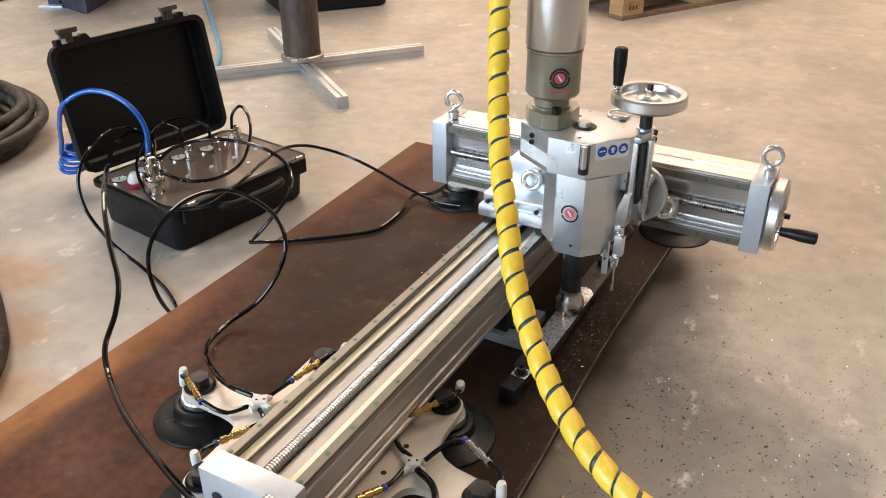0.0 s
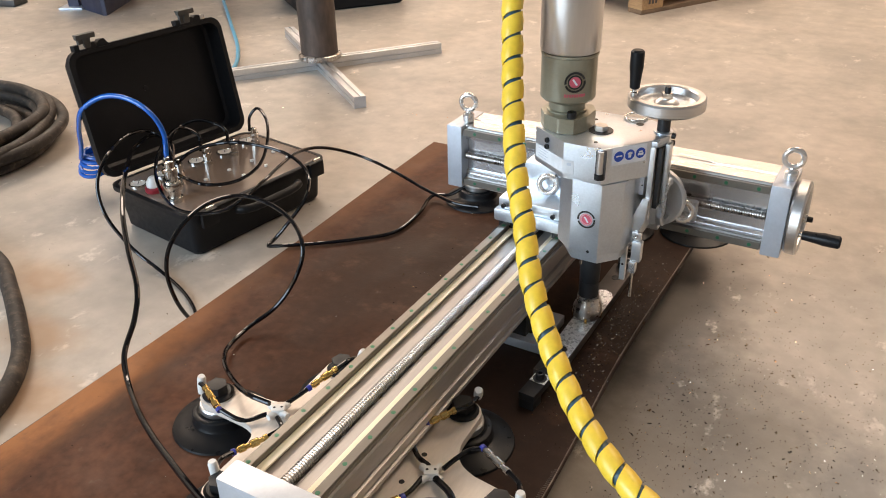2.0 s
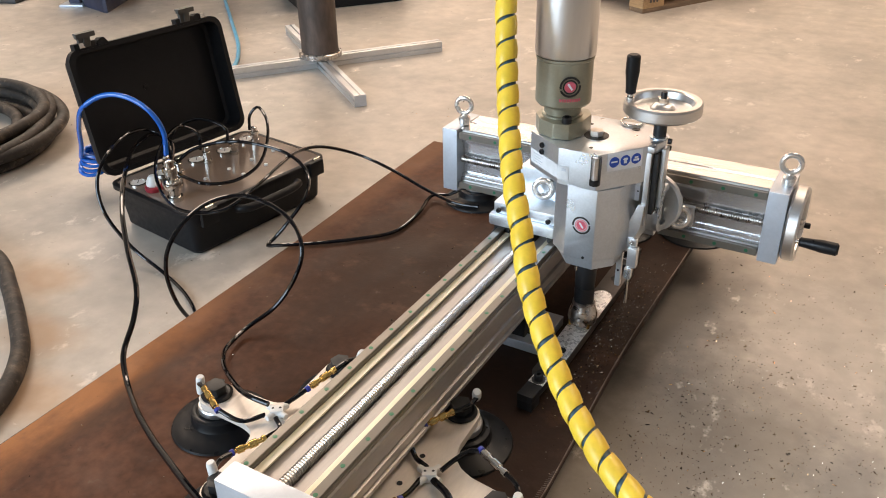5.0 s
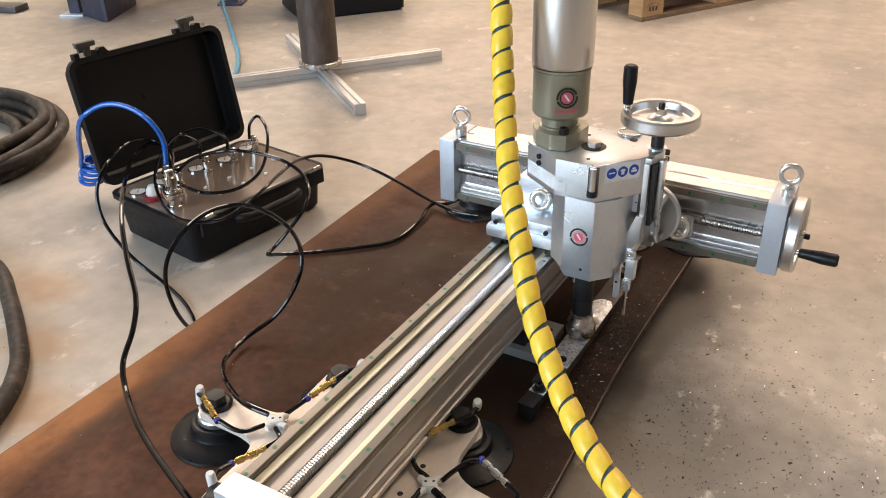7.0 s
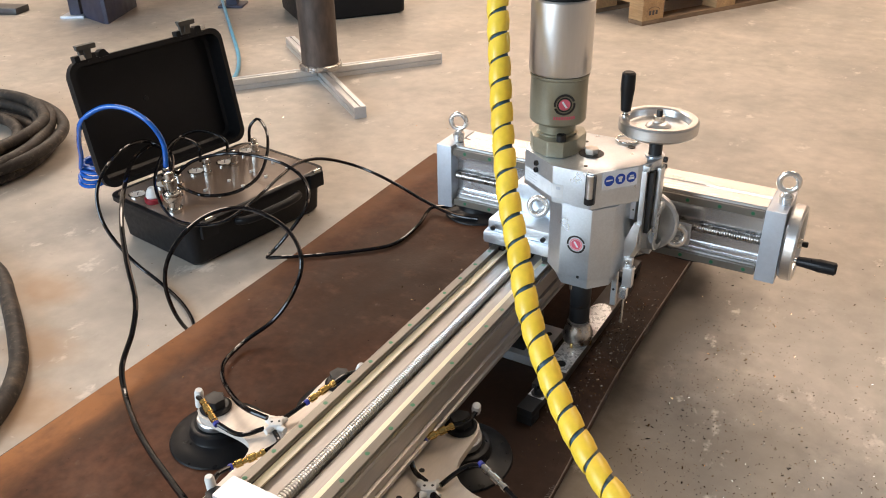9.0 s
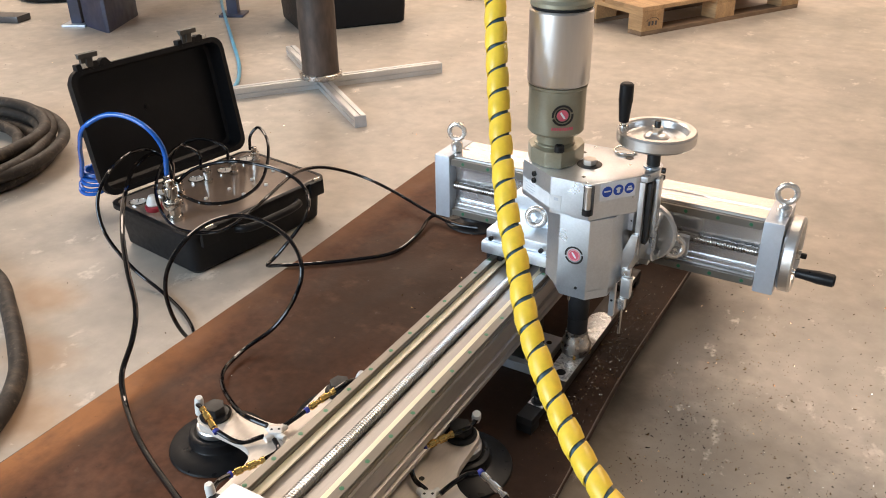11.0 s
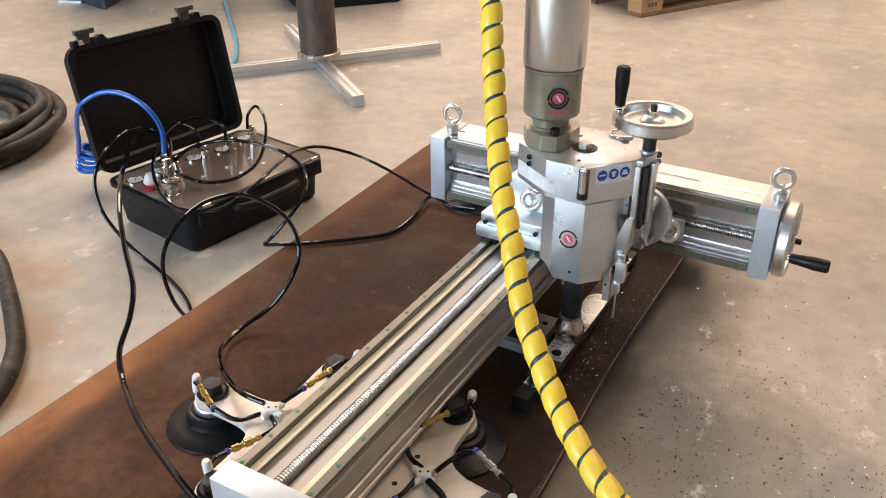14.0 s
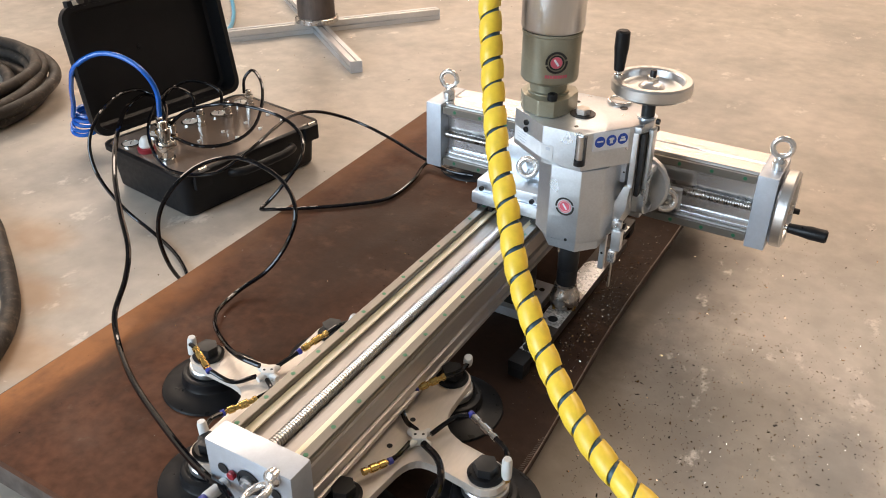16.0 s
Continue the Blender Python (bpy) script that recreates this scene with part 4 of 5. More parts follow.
    part("motor_barrel", lathe([(0.048, 0.3892), (0.0515, 0.391), (0.0528, 0.395), (0.0528, 0.511), (0.0505, 0.514), (0.045, 0.514)], 56), BARREL, mo, "brushed steel motor barrel", m=pose(ax, ay, 0))
    part("motor_seal", lathe([(0.049, 0.5142), (0.0505, 0.516), (0.049, 0.518)], 48), BLACKENED, mo, m=pose(ax, ay, 0))
    part("motor_cap", lathe([(0.049, 0.5182), (0.052, 0.520), (0.052, 0.526), (0.048, 0.531), (0.047, 0.60), (0.03, 0.62)], 48), OLIVE, mo, m=pose(ax, ay, 0))
    # printed emblem and word bar on the motor body, bent round it
    a0 = -56
    for k in range(9):
        a = radians(a0 - 18 + 5.0 * k)
        part("print_bar", box(-0.0016, 0.0016, -0.0003, 0.0003, -0.0026, 0.0026), LOGO_RED, mo, smooth=False,
             m=pose(ax + 0.0494 * math.cos(a), ay + 0.0494 * math.sin(a), 0.321, 0, 0, math.degrees(a) + 90))
    a = radians(a0)
    printed_mark(pose(ax + 0.0520 * math.cos(a), ay + 0.0520 * math.sin(a), 0.346, 90, 0, a0 + 90), mo, 0.0185, True)
    # feed handwheel on top
    part("feed_post", rod((0.182, 0.742, 0.2525), (0.182, 0.742, 0.300), 0.0115, 24, chamfer=0.001), BLACKENED, t)
    part("post_collar", lathe([(0.017, 0.2522), (0.017, 0.254), (0.012, 0.2545)], 24), CAST, t, m=pose(0.182, 0.742, 0))
    handwheel(pose(0.182, 0.742, 0.308), t, 0.067, 190, 0.086)
    # depth slide bracket beside the head
    br = part("slide_bracket", box(0.177, 0.187, 0.690, 0.698, 0.100, 0.240, 0.003), ALU, t, "aluminium depth slide bracket")
    part("bracket_side", box(0.1955, 0.2040, 0.716, 0.738, 0.095, 0.240, 0.0025), CAST, br)
    part("slot_bar", box(0.1872, 0.1952, 0.7005, 0.720, 0.120, 0.236, 0.001), BLACKENED, br)
    part("bracket_arm", box(0.1780, 0.1900, 0.6905, 0.765, 0.2403, 0.2505, 0.002), CAST, br)
    for z in (0.243, 0.230):
        part("cap_screw", socket_bolt(0.0052, 0.006, pose(0.1985, 0.742, z + 0.004, 0, 90)), BLACKENED, br)
    part("foot_curve", lathe([(0.046, 0), (0.046, 0.010), (0.043, 0.012), (0.034, 0.012), (0.034, 0.0)], 40), CAST, br, m=pose(0.190, 0.765, 0.108, 0, 90))
    part("foot_core", lathe([(0.033, 0), (0.033, 0.006), (0.001, 0.006)], 32), RAIL_SIDE, br, m=pose(0.190, 0.765, 0.108, 0, 90))
    part("scale_plate", box(0.162, 0.172, 0.692, 0.700, 0.146, 0.216, 0.001), ALU_GREY, br)
    for z in (0.165, 0.200):
        part("scale_hole", rod((0.169, 0.6919, z), (0.169, 0.6915, z), 0.0017, 10), BLACKENED, br)
    part("stop_jaw", prism([(0.0, 0.0), (0.012, 0.0), (0.030, 0.045), (0.034, 0.090), (0.022, 0.090), (0.0, 0.030)], -0.004, 0.004, 0.001, m=pose(0.152, 0.688, 0.052, 90)), ALU, br)
    part("jaw_foot", box(0.147, 0.157, 0.676, 0.686, -0.028, 0.052, 0.001), ALU, br, "narrow aluminium stop foot")
    part("jaw_arm", box(0.163, 0.180, 0.680, 0.690, 0.058, 0.074, 0.002), ALU, br)
    part("jaw_block", box(0.166, 0.184, 0.674, 0.690, 0.018, 0.0575, 0.003), ALU, br)
    part("jaw_end", box(0.164, 0.178, 0.670, 0.684, -0.006, 0.0175, 0.004), STEEL, br)
    part("feeler_pin", rod((0.171, 0.677, -0.060), (0.171, 0.677, -0.0062), 0.0028, 12), NICKEL, br)
    part("jaw_screw", rod((0.138, 0.682, 0.044), (0.1468, 0.682, 0.044), 0.0036, 10), NICKEL, br)
    part("jaw_hole", rod((0.152, 0.6759, 0.006), (0.152, 0.6754, 0.006), 0.0024, 12), BLACKENED, br)
    part("lock_screw", socket_bolt(0.004, 0.006, pose(0.171, 0.6798, 0.068, 90)), STEEL, br)
    # spindle nose; the cutter turns on it
    part("spindle_nose", lathe([(0.0185, -0.060), (0.0195, -0.058), (0.0205, -0.02), (0.0205, 0.029), (0.012, 0.029)], 32), BLACKENED, t, "black spindle nose", m=pose(0.083, 0.697, 0))
    cut = part("cutter", lathe([(0.012, -0.1432), (0.024, -0.1438), (0.0275, -0.140), (0.0290, -0.130), (0.0280, -0.119), (0.0240, -0.109), (0.0215, -0.103), (0.0205, -0.099), (0.0218, -0.097),
                                (0.0215, -0.0945), (0.0185, -0.093), (0.0185, -0.0602), (0.012, -0.0600)], 40), CUTTER, t, "turned steel milling cutter")
    for k in range(4):
        part("insert", box(0.0225, 0.0292, -0.004, 0.001, -0.1446, -0.134, 0.0005), BRASS, cut, m=pose(0, 0, 0, 0, 0, 90 * k))
    part("sleeve", lathe([(0.0188, -0.0925), (0.0193, -0.092), (0.0193, -0.0602), (0.0188, -0.0601)], 32), BLACKENED, cut, m=None)
    cut.matrix_basis = pose(0.083, 0.697, 0)
    return t, cut


# ---------------------------------------------------------------- workpiece and clamps
def workpiece():
    t = thing("work_bar", "flat dark steel bar with bright milled face and holes", "workpiece", pose(0, 0, 0))
    part("bar", box(0.060, 0.106, 0.548, 0.985, PT + 0.0005, PT + 0.0185, 0.001), BAR, t)
    part("milled_face", prism([(0.062, 0.606), (0.104, 0.606), (0.1055, 0.72), (0.1055, 0.845), (0.097, 0.862), (0.083, 0.868), (0.069, 0.862), (0.0605, 0.845), (0.0605, 0.70)], PT + 0.0186, PT + 0.0192), BRIGHT, t,
         "bright freshly milled face", smooth=False)
    for y in (0.580, 0.628, 0.925):
        part("bolt_hole", lathe([(0.0095, 0), (0.0095, 0.0006), (0.0085, 0.0007), (0.008, 0.0002), (0.0005, 0.0002)], 24), BLACKENED, t, m=pose(0.084, y, PT + (0.0193 if 0.6 < y < 0.87 else 0.0186)))


def strap_clamp(m):
    t = thing("strap_clamp", "small dark steel strap clamp with socket screw on the plate", "clamp", m, group="clamps of the bar")
    part("strap", prism([(-0.015, -0.045), (0.015, -0.045), (0.015, 0.030), (0.009, 0.045), (-0.009, 0.045), (-0.015, 0.030)], 0.018, 0.033, 0.0012), BLACKENED, t)
    part("heel", box(-0.0145, 0.0145, -0.0445, -0.015, 0.0003, 0.0178, 0.001), BLACKENED, t)
    part("recess", box(-0.0148, 0.0148, -0.006, 0.022, 0.0331, 0.0338, 0.0002), BRIGHT, t, "bright milled recess")
    part("cap_screw", socket_bolt(0.0085, 0.012, pose(0, 0.006, 0.0351)), BLACKENED, t)
    part("washer", lathe([(0.0125, 0), (0.0125, 0.0015), (0.006, 0.0016)], 24), RAIL_SIDE, t, m=pose(0, 0.006, 0.0338))
    return t


# ---------------------------------------------------------------- hoses
def yellow_hose():
    """An air hose in a yellow spiral wrap; hangs from above the motor and leaves over the plate's edge."""
    t = thing("air_hose", "thick air hose in bright yellow plastic spiral wrap", "hose")
    pts = [(-0.145, 0.80, 1.02), (-0.118, 0.725, 0.91), (-0.096, 0.674, 0.817), (-0.069, 0.627, 0.738), (-0.038, 0.578, 0.653), (-0.002, 0.523, 0.572), (0.038, 0.465, 0.506), (0.083, 0.413, 0.444), (0.126, 0.361, 0.385),
           (0.173, 0.319, 0.337), (0.219, 0.282, 0.299), (0.271, 0.242, 0.271), (0.325, 0.208, 0.249), (0.386, 0.180, 0.232), (0.47, 0.16, 0.215), (0.58, 0.15, 0.19)]
    part("inner_hose", tube(pts, 0.0140, 0.012, 16), TEAL, t, "dark blue inner hose")
    line = spline(pts, 0.0015)
    fr = frames_along(line)
    pitch, band, r0, r1 = 0.0385, 0.0330, 0.0150, 0.0174
    per = 28
    total = (len(line) - 1) * 0.0015
    turns = int((total - band) / pitch)
    b = bmesh.new()
    rows = []
    for i in range(turns * per + 1):
        a = 2 * math.pi * i / per
        s = pitch * i / per
        wob = 0.0008 * math.sin(i * 0.37) + 0.0006 * math.sin(i * 0.113)
        row = []
        for k, (w, r) in enumerate(((0.0, r0), (0.0, r1 - 0.0006), (0.06, r1), (0.5, r1 + 0.0013), (0.94, r1), (1.0, r1 - 0.0006), (1.0, r0))):
            q = (s + w * band + wob) / 0.0015
            j = min(int(q), len(line) - 2)
            f = q - j
            p = line[j].lerp(line[j + 1], f)
            tt, uu, vv = fr[j]
            row.append(b.verts.new(p + (uu * math.cos(a) + vv * math.sin(a)) * r))
        rows.append(row)
    for a, c in zip(rows, rows[1:]):
        for j in range(6):
            b.faces.new((a[j], a[j + 1], c[j + 1], c[j]))
    part("spiral_wrap", b, YELLOW, t, "yellow plastic spiral wrap")
    return t


def vacuum_hoses():
    def hose(points, label="glossy black pneumatic tube lying in loose loops", r=0.0045):
        tagged(part("vacuum_hose", tube(points, r, 0.010, 10), TUBE), label, "hose", "black vacuum hoses")
    hose([(-1.105, 0.800, 0.165), (-1.15, 0.840, 0.215), (-1.214, 0.842, 0.240), (-1.201, 0.764, 0.260), (-1.157, 0.651, 0.250), (-1.152, 0.604, 0.200), (-1.123, 0.582, 0.130), (-1.056, 0.585, 0.050),
          (-0.950, 0.578, 0.010), (-0.831, 0.536, 0.006), (-0.745, 0.484, 0.008), (-0.710, 0.440, 0.030), (-0.690, 0.395, 0.110), (-0.690, 0.386, 0.180), (-0.677, 0.393, 0.240),
          (-0.670, 0.437, 0.280), (-0.658, 0.501, 0.300), (-0.608, 0.542, 0.310), (-0.536, 0.553, 0.300), (-0.465, 0.536, 0.280), (-0.421, 0.502, 0.250), (-0.434, 0.485, 0.190),
          (-0.467, 0.453, 0.130), (-0.500, 0.400, 0.100), (-0.490, 0.333, 0.100), (-0.444, 0.277, 0.120), (-0.358, 0.212, 0.155), (-0.289, 0.178, 0.172), (-0.232, 0.176, 0.173)],
         "glossy black pneumatic tube looping from case to suction foot")
    hose([(-1.12, 0.812, 0.165), (-1.16, 0.86, 0.205), (-1.215, 0.862, 0.222), (-1.168, 0.757, 0.240), (-1.014, 0.586, 0.260), (-0.873, 0.450, 0.250), (-0.771, 0.368, 0.220), (-0.693, 0.310, 0.180), (-0.660, 0.265, 0.150),
          (-0.625, 0.202, 0.122), (-0.577, 0.162, 0.110), (-0.482, 0.103, 0.115), (-0.405, 0.065, 0.120), (-0.332, 0.033, 0.130), (-0.250, -0.003, 0.147), (-0.174, -0.036, 0.170), (-0.120, -0.058, 0.190), (-0.088, -0.065, 0.195), (-0.03, -0.10, 0.185), (0.05, -0.20, 0.10)],
         "glossy black pneumatic tube running along the plate's front", 0.0054)
    hose([(-1.160, 0.957, 0.150), (-1.162, 0.962, 0.195), (-1.195, 0.940, 0.220), (-1.152, 0.839, 0.230), (-1.117, 0.764, 0.200), (-1.042, 0.694, 0.180), (-0.931, 0.633, 0.170), (-0.846, 0.616, 0.180),
          (-0.760, 0.632, 0.200), (-0.740, 0.709, 0.220), (-0.778, 0.856, 0.220), (-0.824, 1.002, 0.200), (-0.811, 1.082, 0.180), (-0.753, 1.157, 0.140), (-0.635, 1.149, 0.120), (-0.505, 1.113, 0.105),
          (-0.406, 1.090, 0.100), (-0.336, 1.099, 0.100)], "glossy black pneumatic tube leading to the rear suction foot")
    hose([(-0.400, 1.150, 0.130), (-0.440, 1.118, 0.105), (-0.481, 1.102, 0.100), (-0.469, 1.011, 0.092), (-0.471, 0.895, 0.091), (-0.525, 0.829, 0.091), (-0.607, 0.758, 0.091), (-0.672, 0.712, 0.091), (-0.715, 0.712, 0.080),
          (-0.715, 0.735, 0.085), (-0.690, 0.757, 0.120), (-0.664, 0.810, 0.180), (-0.727, 0.896, 0.200), (-0.805, 0.923, 0.220), (-0.905, 0.919, 0.230), (-1.014, 0.906, 0.220), (-1.085, 0.860, 0.200), (-1.12, 0.825, 0.165)],
         "glossy black pneumatic tube bent sharply at the plate's edge")
    hose([(-1.135, 1.042, 0.150), (-1.145, 1.050, 0.185), (-1.216, 1.025, 0.210), (-1.253, 0.993, 0.200), (-1.235, 0.93, 0.190), (-1.16, 0.85, 0.18), (-1.115, 0.815, 0.16)], "short black pneumatic tube inside the case")
    hose([(-1.140, 1.141, 0.150), (-1.135, 1.145, 0.195), (-1.115, 1.157, 0.220), (-1.053, 1.124, 0.210), (-0.973, 1.030, 0.180), (-0.929, 0.933, 0.155), (-0.936, 0.850, 0.146), (-0.989, 0.801, 0.146), (-1.065, 0.800, 0.150), (-1.10, 0.805, 0.155)],
         "black pneumatic tube lying on the case panel")
    b = tube([(-1.106, 0.790, 0.205), (-1.112, 0.800, 0.27), (-1.127, 0.780, 0.330), (-1.189, 0.768, 0.360), (-1.251, 0.749, 0.360), (-1.301, 0.720, 0.330), (-1.382, 0.750, 0.250), (-1.450, 0.79, 0.170), (-1.50, 0.815, 0.115), (-1.535, 0.84, 0.10)], 0.0068, 0.010, 12)
    for k in range(5):
        torus(0.040 + 0.002 * (k % 2), 0.0056, 36, 10, pose(-1.500 + 0.003 * k, 0.85 + 0.004 * k, 0.070 + 0.0115 * k, 14 - 4 * k, 8, 0), b)
    tagged(part("blue_air_hose", b, BLUE_TUBE), "shiny blue air hose arched out of the case", "hose")
    tagged(part("air_line", tube([(-3.9, 3.9, 0.010), (-3.183, 3.162, 0.010), (-2.543, 2.555, 0.008), (-2.150, 2.178, 0.008), (-1.990, 1.987, 0.008), (-1.937, 1.889, 0.008), (-1.92, 1.80, 0.008)], 0.0085, 0.03, 10), CYAN_TUBE),
           "light blue air line lying on the floor", "hose")
    coil = thing("hose_coil", "coiled dusty black rubber hose on the floor", "hose")
    rr = random.Random(4)
    turns = [(r + rr.uniform(-0.012, 0.012), rr.uniform(-0.03, 0.03), rr.uniform(-0.03, 0.03), z) for r, z in
             ((0.480, 0.021), (0.435, 0.021), (0.390, 0.021), (0.345, 0.021), (0.392, 0.058), (0.440, 0.060), (0.472, 0.058), (0.420, 0.094), (0.375, 0.092))]
    path = []
    for k in range(len(turns) * 12 - 11):
        i, f = divmod(k / 12, 1)
        p, q = turns[int(i)], turns[min(int(i) + 1, len(turns) - 1)]
        r, dx, dy, z = (a + (b - a) * f for a, b in zip(p, q))
        ang = radians(30 * k - 80)
        r += 0.010 * math.sin(2.3 * k) + 0.012 * math.sin(0.71 * k)
        path.append((-2.305 + dx + r * math.cos(ang), 0.77 + dy + 0.97 * r * math.sin(ang), z + 0.006 * abs(math.sin(0.9 * k))))
    for k in range(0, len(path) - 1, 12):
        part("turn", tube(path[k:k + 13], 0.0200, 0.03, 14), RUBBER_GREY, coil)
    tagged(part("rubber_hose", tube([(-2.42, 0.27, 0.02), (-2.0, 0.33, 0.02), (-1.66, 0.45, 0.02), (-1.354, 0.414, 0.02), (-1.206, 0.342, 0.02), (-1.040, 0.246, 0.02), (-0.944, 0.181, 0.02), (-0.870, 0.102, 0.02), (-0.82, 0.010, 0.02), (-0.80, -0.15, 0.02), (-0.82, -0.4, 0.02)], 0.0195, 0.02, 14), RUBBER_GREY),
           "dusty black rubber hose lying on the concrete floor", "hose")


# ---------------------------------------------------------------- control case
def rounded_rect(x0, x1, y0, y1, r, n=5):
    out = []
    for cx, cy, a0 in ((x1 - r, y1 - r, 0), (x0 + r, y1 - r, 90), (x0 + r, y0 + r, 180), (x1 - r, y0 + r, 270)):
        for i in range(n + 1):
            a = radians(a0 + 90 * i / n)
            out.append((cx + r * math.cos(a), cy + r * math.sin(a)))
    return out


def loft(rings, caps=(True, True)):
    b = bmesh.new()
    vs = [[b.verts.new(p) for p in ring] for ring in rings]
    n = len(vs[0])
    for a, c in zip(vs, vs[1:]):
        for i in range(n):
            b.faces.new((a[i], a[(i + 1) % n], c[(i + 1) % n], c[i]))
    if caps[0]:
        b.faces.new(vs[0][::-1])
    if caps[1]:
        b.faces.new(vs[-1])
    return b


def control_case():
    """Local: x towards the hinge is negative, y along the long side, origin at the front corner of the rim."""
    t = thing("equipment_case", "open black plastic equipment case with gauges and fittings", "case", pose(-0.917, 0.661, 0, 0, 0, -8.2))
    W, L, H = 0.352, 0.480, 0.128

    def ring(d, r, z):
        return [(x, y, z) for x, y in rounded_rect(-W + d, -d, d, L - d, r)]
    body = loft([ring(0.028, 0.02, 0.0005), ring(0.020, 0.025, 0.010), ring(0.012, 0.03, 0.100), ring(0.011, 0.03, 0.112), ring(0.0, 0.035, 0.114), ring(0.0, 0.035, H - 0.002), ring(0.003, 0.034, H),
                 ring(0.012, 0.028, H), ring(0.013, 0.028, H - 0.006)])
    part("base_shell", body, PLASTIC, t, "black ribbed plastic lower shell")
    part("panel", prism(rounded_rect(-W + 0.0135, -0.0135, 0.0135, L - 0.0135, 0.026), H - 0.006, H - 0.0005, 0.0008), PANEL, t, "glossy brown control panel")
    # handle and latch seats on the front long side
    part("carry_handle", tube([(0.004, 0.145, 0.095), (0.020, 0.15, 0.098), (0.032, 0.18, 0.098), (0.034, 0.25, 0.098), (0.032, 0.31, 0.098), (0.020, 0.345, 0.098), (0.004, 0.35, 0.095)], 0.011, 0.012, 12), PLASTIC, t)
    for y in (0.06, 0.43):
        part("latch_seat", box(-0.004, 0.008, y - 0.025, y + 0.025, 0.085, 0.128, 0.004), PLASTIC, t)
        part("latch_pin", rod((0.006, y - 0.012, 0.136), (0.006, y + 0.012, 0.136), 0.0045, 12), NICKEL, t)
    # gauges
    for x, y in ((-0.275, 0.045), (-0.275, 0.125), (-0.275, 0.235), (-0.262, 0.325), (-0.280, 0.420)):
        g = part("gauge", lathe([(0.024, 0.0), (0.024, 0.004), (0.021, 0.005), (0.0205, 0.0025), (0.001, 0.0025)], 30), NICKEL, t, "small round pressure gauge", m=pose(x, y, H - 0.0005))
        part("dial", lathe([(0.020, 0.0), (0.0005, 0.0001)], 24), DIAL, g, m=pose(x, y, H + 0.0022))
        part("needle", box(-0.001, 0.001, -0.004, 0.015, 0, 0.0006), LOGO_BLACK, g, smooth=False, m=pose(x, y, H + 0.0026, 0, 0, 50))
    for x, y in ((-0.235, 0.245), (-0.225, 0.330), (-0.245, 0.425), (-0.235, 0.150)):
        f = part("fitting", lathe([(0.0125, 0), (0.0125, 0.010), (0.0095, 0.011), (0.0095, 0.024), (0.0125, 0.025), (0.0125, 0.034), (0.006, 0.036)], 8), NICKEL, t, "nickel-plated hose fitting", m=pose(x, y, H - 0.0005))
        part("ferrule", lathe([(0.0085, 0.0362), (0.0085, 0.047), (0.006, 0.049)], 14), NICKEL, f, m=pose(x, y, H - 0.0005))
    v = part("air_inlet", lathe([(0.020, 0), (0.020, 0.012), (0.015, 0.013), (0.015, 0.030), (0.023, 0.034), (0.026, 0.045), (0.023, 0.056), (0.014, 0.060), (0.014, 0.070), (0.017, 0.071), (0.017, 0.090), (0.012, 0.092), (0.012, 0.108), (0.008, 0.110)], 22),
             NICKEL, t, "nickel-plated quick coupling", m=pose(-0.110, 0.045, H - 0.0005))
    part("coupling", lathe([(0.012, 0.0), (0.014, 0.004), (0.014, 0.03), (0.010, 0.034), (0.009, 0.05), (0.007, 0.052)], 20), NICKEL, t, "nickel-plated quick coupling", m=pose(-0.200, 0.095, H + 0.03))
    part("coupling_ring", lathe([(0.0152, 0.006), (0.0165, 0.008), (0.0165, 0.016), (0.0152, 0.018)], 24), BRASS, v, m=pose(-0.200, 0.095, H + 0.03))
    part("coupling_base", lathe([(0.018, 0.0), (0.018, 0.022), (0.013, 0.024), (0.013, 0.031)], 8), NICKEL, v, m=pose(-0.200, 0.095, H - 0.0005))
    k = part("regulator_knob", lathe([(0.022, 0.0), (0.024, 0.004), (0.024, 0.012), (0.018, 0.014)], 28), RED_PL, t, "red and white regulator knob", m=pose(-0.205, 0.048, H - 0.0005))
    part("knob_cap", lathe([(0.017, 0.014), (0.019, 0.018), (0.017, 0.028), (0.010, 0.040), (0.006, 0.042)], 24), WHITE_PL, k, m=pose(-0.205, 0.048, H - 0.0005))
    for x in (-0.09, -0.15):
        for y in (0.17, 0.25, 0.33, 0.41):
            part("panel_button", lathe([(0.0055, 0), (0.0055, 0.004), (0.003, 0.005)], 12), WHITE_PL, t, m=pose(x, y, H - 0.0005))
    # lid, standing open, leaning back
    m = pose(-W + 0.004, 0, H + 0.008, 0, -99.7, 0) @ Matrix.Diagonal((0.965, 1, -1, 1))

    def lring(d, r, z):
        return [(x, y, z) for x, y in rounded_rect(d + 0.0, W - d, d, L - d, r)]
    lb = loft([lring(0.014, 0.03, 0.0), lring(0.0, 0.036, 0.0), lring(0.0, 0.036, -0.018), lring(0.010, 0.032, -0.020), lring(0.016, 0.030, -0.058), lring(0.03, 0.025, -0.066)], (False, True))
    inner = loft([lring(0.014, 0.03, 0.0), lring(0.018, 0.028, -0.050), lring(0.026, 0.024, -0.056)], (False, True))
    lid = part("lid", join(lb, inner), PLASTIC, t, "black open lid of the case", m=m)
